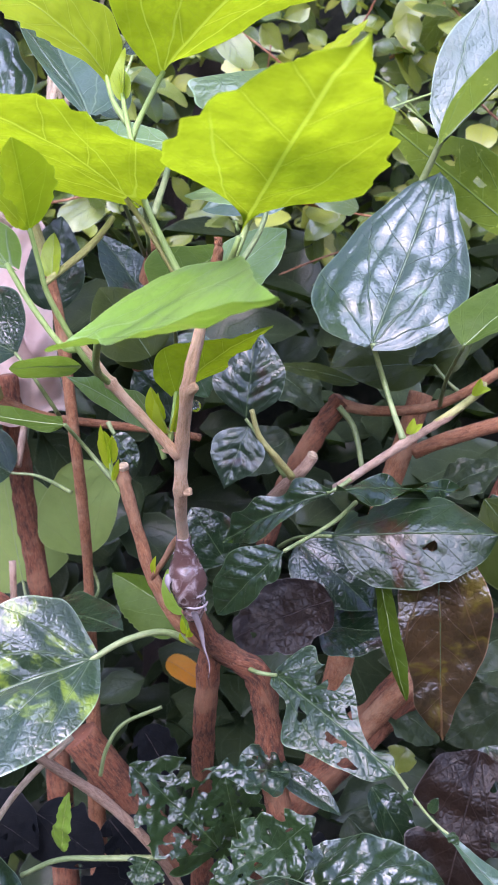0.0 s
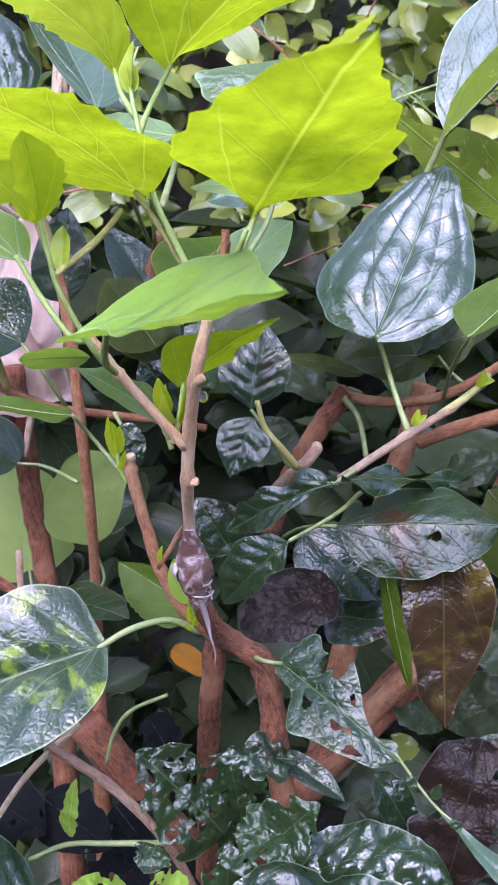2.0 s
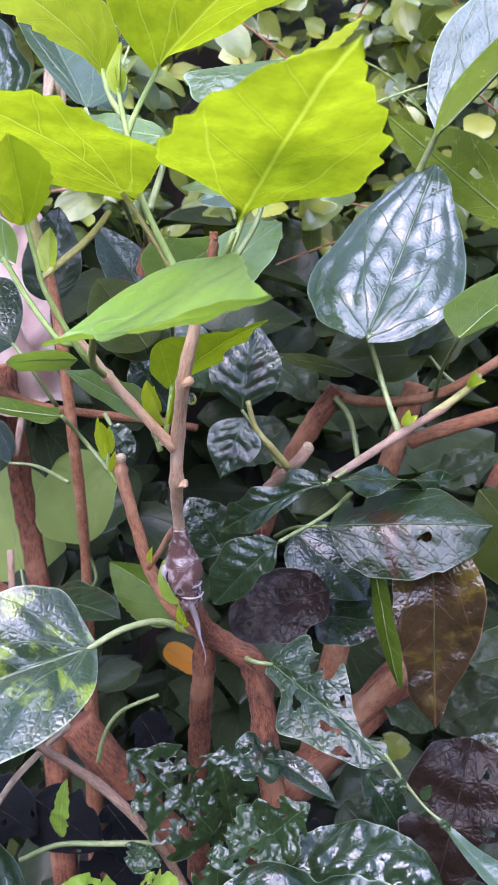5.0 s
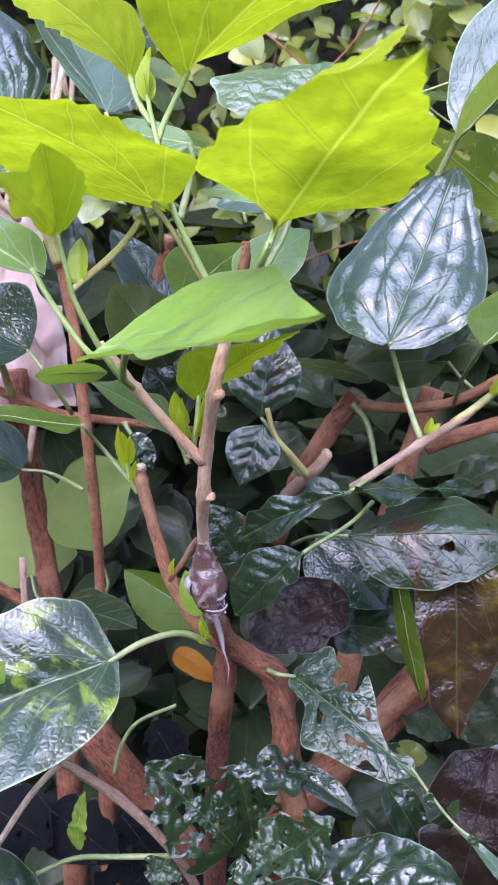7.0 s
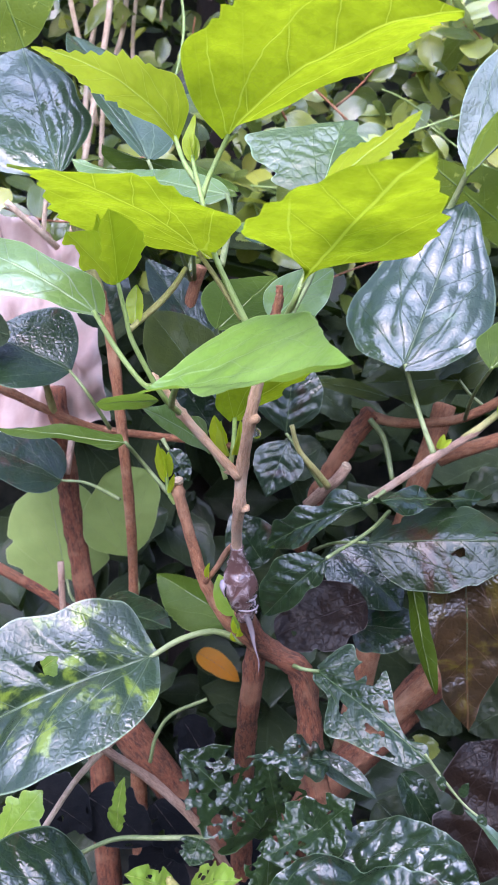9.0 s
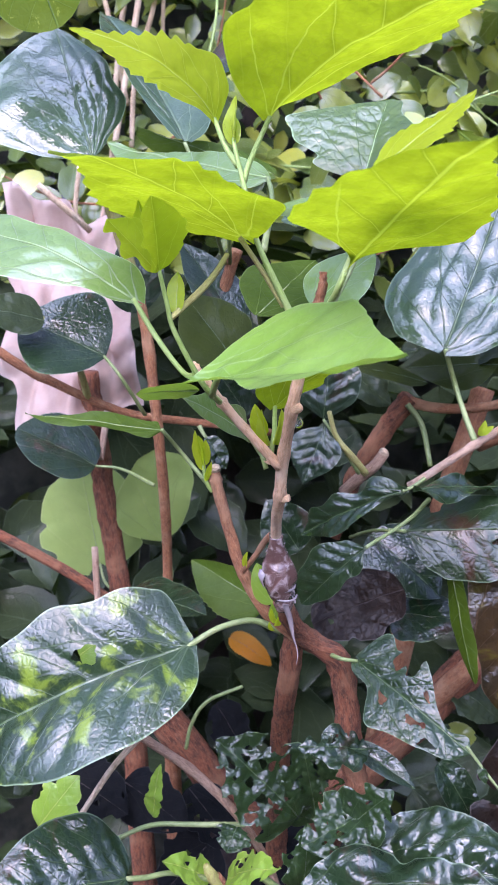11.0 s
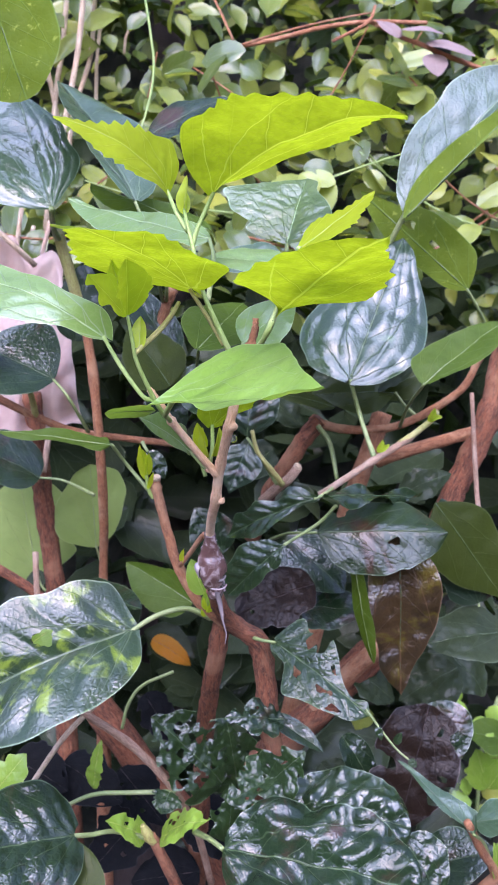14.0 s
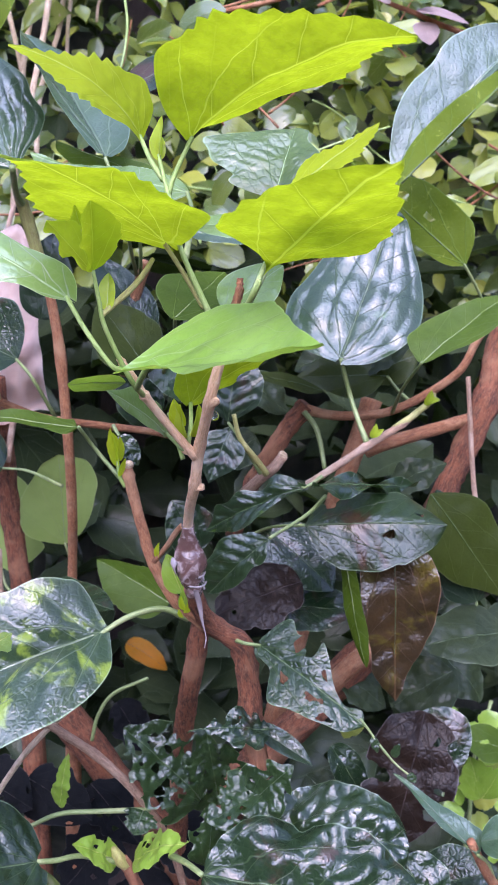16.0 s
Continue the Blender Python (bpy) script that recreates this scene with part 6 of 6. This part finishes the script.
leaf(bush2, "wetfar", (-0.0003, 0.4050, 1.1652), (-0.0115, 0.4000, 1.1365), (-0.08, -0.92, 0.38), 0.0260, None, fold=8, bend=20, crumple=0.03, quilt=0.001, outline=WEDGE, grid=(48, 14))
leaf(bush2, "wetdark", (-0.0121, 0.4500, 1.0896), (-0.0303, 0.4500, 1.1186), (0.19, -0.97, 0.12), 0.0300, None, fold=8, bend=16, crumple=0.03)
leaf(bush2, "olive", (0.1156, 0.4250, 1.1276), (0.1629, 0.4300, 1.0657), (-0.10, -0.90, 0.35), 0.0500, None, fold=5, bend=14, outline=WEDGE)
leaf(bush, "wet", (-0.0555, 0.3600, 1.1655), (-0.0464, 0.3600, 1.1514), (0.10, -0.85, 0.50), 0.0110, [(-0.0586, 0.3620, 1.1705)], fold=14, bend=20, crumple=0.04, rag=0.2, holes=2)
leaf(bush, "olive", (-0.0460, 0.4200, 1.1912), (-0.0687, 0.4400, 1.2269), (0.20, -0.80, 0.55), 0.0340, None, fold=14, bend=14, crumple=0.02)
leaf(bush, "wetdark", (-0.0415, 0.4700, 1.1627), (-0.0608, 0.4700, 1.1915), (0.10, -0.80, 0.50), 0.0300, None, fold=10, bend=14, crumple=0.03)
leaf(bush, "slate", (-0.0364, 0.4400, 1.2071), (-0.0206, 0.4400, 1.1765), (0.00, -0.80, 0.60), 0.0300, None, fold=10, bend=14, crumple=0.03)
leaf(bush, "slate", (-0.0639, 0.4400, 1.3127), (-0.0928, 0.4500, 1.3559), (0.20, -0.75, 0.60), 0.0300, None, fold=18, bend=14)
leaf(bush, "slate", (0.0184, 0.4200, 1.2720), (-0.0223, 0.4200, 1.2663), (0.00, -0.70, 0.70), 0.0280, None, fold=8, bend=12, crumple=0.02)

leaf(bush2, "olive", (0.1194, 0.4700, 1.2050), (0.0734, 0.4700, 1.1897), (0.05, -0.8, 0.55), 0.030, None, fold=6, bend=10, outline=WEDGE)

# bright small leaves low behind the rough trunk
for base, tip, wide in (
    ((0.1864, 0.5570, 0.8797), (0.1910, 0.5551, 0.8664), 0.012),
    ((0.2084, 0.5434, 0.9214), (0.2302, 0.5398, 0.9336), 0.016),
    ((0.2131, 0.5835, 0.9165), (0.2293, 0.5804, 0.9256), 0.017),
    ((0.1865, 0.5791, 0.8402), (0.1778, 0.5707, 0.8533), 0.016),
    ((0.2249, 0.5914, 0.8162), (0.2434, 0.5870, 0.8273), 0.016),
    ((0.2116, 0.5297, 0.8527), (0.1956, 0.5233, 0.8692), 0.015),
    ((0.2087, 0.5707, 0.9032), (0.2037, 0.5658, 0.9071), 0.017),
    ((0.2415, 0.6129, 0.8305), (0.2572, 0.6150, 0.8373), 0.013),
    ((0.2403, 0.6105, 0.7928), (0.2433, 0.6095, 0.7844), 0.019),
    ((0.1899, 0.5263, 0.9266), (0.2055, 0.5284, 0.9141), 0.018),
    ((0.1897, 0.5494, 0.9321), (0.2016, 0.5502, 0.9182), 0.017),
    ((0.1768, 0.5531, 0.8600), (0.1936, 0.5551, 0.8613), 0.020),
    ((0.1950, 0.5800, 0.9278), (0.1744, 0.5733, 0.9258), 0.017),
    ((0.1960, 0.6068, 0.9207), (0.1878, 0.6085, 0.9349), 0.015),
):
    leaf(bush2, "lime", base, tip, (0.1, -0.75, 0.6), wide, None, rib=False, rag=0.25, fold=12, grid=(20, 6))

# old leaves low in the bushes, near-black in place of deep shade
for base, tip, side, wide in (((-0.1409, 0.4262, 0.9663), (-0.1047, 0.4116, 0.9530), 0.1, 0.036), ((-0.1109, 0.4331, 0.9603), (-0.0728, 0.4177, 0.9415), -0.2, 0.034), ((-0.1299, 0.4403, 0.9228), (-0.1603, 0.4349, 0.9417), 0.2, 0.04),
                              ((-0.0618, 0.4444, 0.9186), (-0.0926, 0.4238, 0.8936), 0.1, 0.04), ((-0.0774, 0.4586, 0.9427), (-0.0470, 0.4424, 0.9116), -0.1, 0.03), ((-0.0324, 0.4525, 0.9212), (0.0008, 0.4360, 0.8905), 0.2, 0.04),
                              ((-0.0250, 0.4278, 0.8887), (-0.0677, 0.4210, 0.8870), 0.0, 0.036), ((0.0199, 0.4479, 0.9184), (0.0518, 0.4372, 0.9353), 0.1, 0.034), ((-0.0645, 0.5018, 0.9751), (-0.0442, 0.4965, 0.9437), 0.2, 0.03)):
    leaf(bush, "shadeblack", base, tip, (side, -0.6, 0.75), wide, None, crumple=0.05, rag=0.25, holes=3, bites=1)
# leaves deep in the other bush, darkened by tint in place of shade
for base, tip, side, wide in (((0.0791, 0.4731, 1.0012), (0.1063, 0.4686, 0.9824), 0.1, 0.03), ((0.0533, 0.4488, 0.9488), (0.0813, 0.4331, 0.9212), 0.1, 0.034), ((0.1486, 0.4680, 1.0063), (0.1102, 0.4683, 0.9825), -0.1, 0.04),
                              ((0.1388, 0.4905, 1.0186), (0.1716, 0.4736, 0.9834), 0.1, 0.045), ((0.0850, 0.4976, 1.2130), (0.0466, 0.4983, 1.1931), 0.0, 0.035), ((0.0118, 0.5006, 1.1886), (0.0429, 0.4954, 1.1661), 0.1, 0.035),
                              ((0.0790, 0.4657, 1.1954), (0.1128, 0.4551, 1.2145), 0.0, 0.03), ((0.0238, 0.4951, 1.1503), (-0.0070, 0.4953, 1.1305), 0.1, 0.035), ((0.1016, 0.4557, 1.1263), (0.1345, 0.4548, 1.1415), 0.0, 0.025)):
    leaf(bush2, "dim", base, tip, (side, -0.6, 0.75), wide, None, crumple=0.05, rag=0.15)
leaf(graft, "youngtop", (-0.0279, 0.2783, 1.1779), (-0.0310, 0.2758, 1.1887), (-0.3, -0.9, 0.2), 0.006, None, fold=35, grid=(24, 5))
drop = bmesh.new()
bmesh.ops.create_uvsphere(drop, u_segments=14, v_segments=10, radius=0.0016)
for v in drop.verts:
    v.co.z *= 1.0 + 0.35 * (v.co.z > 0)
drop.transform(Matrix.Translation((-0.0161, 0.2656, 1.1830)))
tagged(new("water_drop", mesh_of("water_drop", drop, "droplet")), "clear water drop hanging under the scion's node", "water drop")

# scrap of sheeting caught in the twigs
scrap = tagged(new("plastic_scrap", mesh_of("plastic_scrap", sheet((-0.1244, 0.5450, 1.2754), (-0.2015, 0.5500, 1.3051), (-0.1903, 0.5120, 1.1486), (-0.1083, 0.5080, 1.1641)), "scrap")),
               "torn pale pink plastic sheet caught among twigs", "plastic sheet")


# ---- hedge of small leaves behind ----
rng = random.Random(4)
hedge = thing("hedge", "dense hedge of small glossy green leaves on orange-brown twigs", "hedge", (0.1, 0.75, 0.0))


def small_leaf_mesh(kind, length, width, bend, seed):
    o = {**LEAF, "length": length, "width": width, "seed": seed, "bend": bend, "grid": (8, 3), "shape": (0.5, 0.55), "fold": 10.0}
    return mesh_of("hedge_leaf", blade(o), kind)


def random_pose(p, lean):
    """Pose of a small leaf at p; lean: the way its upper side looks on average."""
    nrm = (Vector(lean) + Vector((rng.uniform(-0.7, 0.7), rng.uniform(-0.6, 0.6), rng.uniform(-0.6, 0.6)))).normalized()
    d = Vector((rng.uniform(-1, 1), rng.uniform(-0.7, 0.4), rng.uniform(-0.8, 0.8)))
    d = (d - nrm * d.dot(nrm)).normalized()
    k = rng.uniform(0.75, 1.25)
    return Matrix.Translation(p) @ Matrix((d.cross(nrm), d, nrm)).transposed().to_4x4() @ Matrix.Diagonal((k, k, k, 1))


shapes = [small_leaf_mesh("hedge", 0.029, 0.019, 30, 1.0), small_leaf_mesh("hedge", 0.024, 0.017, 45, 2.0), small_leaf_mesh("hedge", 0.033, 0.020, 20, 3.0)]


def twig_line(a, b, sag, n):
    a, b = Vector(a), Vector(b)
    return [a.lerp(b, i / n) + Vector((0, 0, -sag * math.sin(math.pi * i / n))) for i in range(n + 1)]


made = 0
for k in range(56):
    x0 = rng.uniform(-0.28, 0.42)
    z0 = rng.uniform(1.28, 1.56)
    y0 = rng.uniform(0.56, 0.74)
    a = Vector((x0, y0, z0))
    way = Vector((rng.uniform(-0.14, 0.14), rng.uniform(-0.06, 0.04), rng.uniform(-0.05, 0.09)))
    line = twig_line(a, a + way, rng.uniform(-0.01, 0.015), 5)
    part("twig", tube([(*p, 0.0011 - 0.0001 * i) for i, p in enumerate(line)], 6, 3), rng.choice(("orangetwig", "orangetwig", "green_stem", "bark")), hedge)
    for p in line:
        for q in range(2):
            if made < 300 and rng.random() < 0.8:
                ob = new("leaf", rng.choice(shapes))
                ob.parent = hedge
                ob.matrix_parent_inverse = hedge.matrix_basis.inverted()
                ob.matrix_basis = random_pose(p + Vector((rng.uniform(-0.012, 0.012), rng.uniform(-0.012, 0.012), rng.uniform(-0.01, 0.012))), (0, -0.8, 0.55))
                made += 1


def leaf_mass(name, parent, n, box, size, material, lean, keep=None):
    """Many small leaves joined in one mesh."""
    bm = bmesh.new()
    uvl = bm.loops.layers.uv.new("UVMap")
    uv2 = bm.loops.layers.uv.new("Flat")
    (x0, x1), (y0, y1), (z0, z1) = box
    done = 0
    while done < n:
        p = Vector((rng.uniform(x0, x1), rng.uniform(y0, y1), rng.uniform(z0, z1)))
        done += 1
        if keep and not keep(p):
            continue
        m = random_pose(p, lean)
        L = size * rng.uniform(0.7, 1.3)
        W = L * rng.uniform(0.55, 0.78)
        rows = []
        for s, w in ((0.0, 0.04), (0.25, 0.85), (0.5, 1.0), (0.78, 0.62), (1.0, 0.03)):
            zc = -0.34 * L * s * s
            rows.append([(bm.verts.new(m @ Vector((t * W * 0.5 * w, s * L, zc + abs(t) * 0.2 * W))), (t * 0.5 + 0.5, s)) for t in (-1, 0, 1)])
        for a, b in zip(rows, rows[1:]):
            for j in range(2):
                q = (a[j], a[j + 1], b[j + 1], b[j])
                f = bm.faces.new([v for v, _ in q])
                for lp, (_, uv) in zip(f.loops, q):
                    lp[uvl].uv = uv
                    lp[uv2].uv = (0.55 * uv[0] - 0.275, uv[1])
    return part(name, bm, material, parent, kind="stuff")


leaf_mass("foliage", hedge, 1900, ((-0.4, 0.6), (0.66, 0.88), (1.24, 1.75)), 0.024, "hedge", (0, -0.7, 0.6))
# deeper leaves of the hedge, shaded by their colour
leaf_mass("foliage", hedge, 4200, ((-0.7, 0.9), (0.86, 1.12), (1.16, 2.0)), 0.034, "hedgeshade", (0, -0.5, 0.7))

# trunk deep in the hedge; bark colour carries the shade
part("trunk", tube([(-0.085, 0.98, 0.0, 0.05), (-0.08, 0.98, 0.6, 0.045), (-0.075, 0.99, 1.0, 0.04), (-0.06, 1.02, 1.4, 0.036), (-0.05, 1.08, 1.8, 0.03)], 20, 8, uneven=0.1), "darkbark", hedge, "brown trunk, darkened by its colour as in shade")
# growth under and between the bushes, its shade put into the dark leaf colour
under = thing("undergrowth", "tangle of old leaves and twigs, shade under the bushes put into their colour", "undergrowth", (0, 0.8, 0.0), kind="stuff")
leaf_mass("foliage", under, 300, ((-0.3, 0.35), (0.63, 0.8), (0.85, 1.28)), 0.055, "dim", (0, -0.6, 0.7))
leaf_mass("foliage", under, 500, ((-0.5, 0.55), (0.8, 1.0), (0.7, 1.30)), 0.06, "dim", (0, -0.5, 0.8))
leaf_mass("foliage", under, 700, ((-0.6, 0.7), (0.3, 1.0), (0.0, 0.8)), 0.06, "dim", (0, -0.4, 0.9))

# dry stalks in the hedge
for line, thick, kind in (
    ([(-0.1219, 0.6600, 1.5085), (-0.1276, 0.6600, 1.4558), (-0.1356, 0.6500, 1.4043), (-0.1450, 0.6400, 1.3445)], 0.0024, "dry"),
    ([(-0.1171, 0.7000, 1.5241), (-0.1220, 0.7000, 1.4640), (-0.1364, 0.6900, 1.4096), (-0.1392, 0.6800, 1.3515)], 0.0021, "dry"),
    ([(-0.1436, 0.7200, 1.5259), (-0.1488, 0.7200, 1.4739), (-0.1535, 0.7100, 1.4281), (-0.1617, 0.7000, 1.3109)], 0.0024, "dry"),
    ([(-0.1761, 0.7400, 1.5321), (-0.1715, 0.7400, 1.4938), (-0.1603, 0.7300, 1.4477), (-0.1483, 0.7200, 1.3922)], 0.0022, "dry"),
    ([(-0.1172, 0.7600, 1.5225), (-0.1225, 0.7600, 1.4825), (-0.1226, 0.7500, 1.4347)], 0.0018, "dry"),
    ([(-0.0799, 0.7200, 1.5098), (-0.0922, 0.7200, 1.4904), (-0.0946, 0.7200, 1.4736)], 0.0012, "dry"),
    ([(-0.1702, 0.5200, 1.2992), (-0.1517, 0.5200, 1.2829), (-0.1415, 0.5300, 1.2727)], 0.0021, "dry"),
    ([(-0.1624, 0.6000, 1.3246), (-0.1661, 0.6000, 1.2992), (-0.1682, 0.6000, 1.2652)], 0.0018, "dry"),
    ([(-0.1575, 0.6200, 1.3105), (-0.1630, 0.6200, 1.2885), (-0.1669, 0.6200, 1.2533)], 0.0017, "dry"),
    ([(-0.1835, 0.6400, 1.3034), (-0.1662, 0.6300, 1.2872), (-0.1530, 0.6300, 1.2675)], 0.0016, "pinkbark"),
    ([(-0.1413, 0.6000, 1.3126), (-0.1479, 0.6000, 1.2870), (-0.1520, 0.6000, 1.2570)], 0.0018, "pinkbark"),
):
    part("stalk", tube([(*p, thick) for p in line], 8, 5), kind, hedge, "dry beige stalk")

# ground, and the thicket that closes the view
def ground_mesh():
    bm = bmesh.new()
    n = 60
    span = [-40.0 * (1 - 2 * i / n) * abs(1 - 2 * i / n) ** 2.2 for i in range(n + 1)]
    v = [[bm.verts.new((x, y, 0.035 * noise.noise(Vector((x * 1.3, y * 1.3, 0))))) for y in span] for x in span]
    for i in range(n):
        for j in range(n):
            bm.faces.new((v[i][j], v[i + 1][j], v[i + 1][j + 1], v[i][j + 1]))
    return bm


tagged(new("ground", mesh_of("ground", ground_mesh(), "soil")), "dark moist garden soil", "ground", kind="structure")


def thicket_mesh(length, height, seed):
    """A thick uneven wall of growth, its face towards -y."""
    bm = bmesh.new()
    n, m = int(length * 14), int(height * 18)
    v = []
    for i in range(n + 1):
        col = []
        for j in range(m + 1):
            x, z = length * (i / n - 0.5), height * j / m
            y = 0.16 * noise.noise(Vector((x * 4 + seed, z * 4, 1))) + 0.05 * noise.noise(Vector((x * 14 + seed, z * 14, 3)))
            top = 0.25 * noise.noise(Vector((x * 2.2 + seed, 5, 0))) * (j / m) ** 3
            col.append(bm.verts.new((x, y, z + top)))
        v.append(col)
    for i in range(n):
        for j in range(m):
            bm.faces.new((v[i][j], v[i + 1][j], v[i + 1][j + 1], v[i][j + 1]))
    bmesh.ops.solidify(bm, geom=bm.faces[:], thickness=-0.3)
    return bm


# behind the hedge; unseen walls at the sides and rear added to block light
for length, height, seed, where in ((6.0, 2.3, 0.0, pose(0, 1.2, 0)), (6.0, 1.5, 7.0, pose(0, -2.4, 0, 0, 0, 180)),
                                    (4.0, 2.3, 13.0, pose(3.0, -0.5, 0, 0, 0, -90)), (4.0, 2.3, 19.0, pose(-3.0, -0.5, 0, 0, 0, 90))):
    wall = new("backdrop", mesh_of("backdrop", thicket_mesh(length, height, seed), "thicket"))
    wall.matrix_world = where
    far = seed > 0.0
    mass = leaf_mass("foliage", wall, int((420 if far else 900) * length), ((-0.5 * length, 0.5 * length), (-0.22 if far else -0.1, 0.12), (0.05, height)), 0.09 if far else 0.045, "hedgeshade", (0, -0.7, 0.6))
    mass.matrix_parent_inverse = Matrix()
    tagged(wall, "dark wall of growth, added to close the view and block light", "thicket", kind="structure")
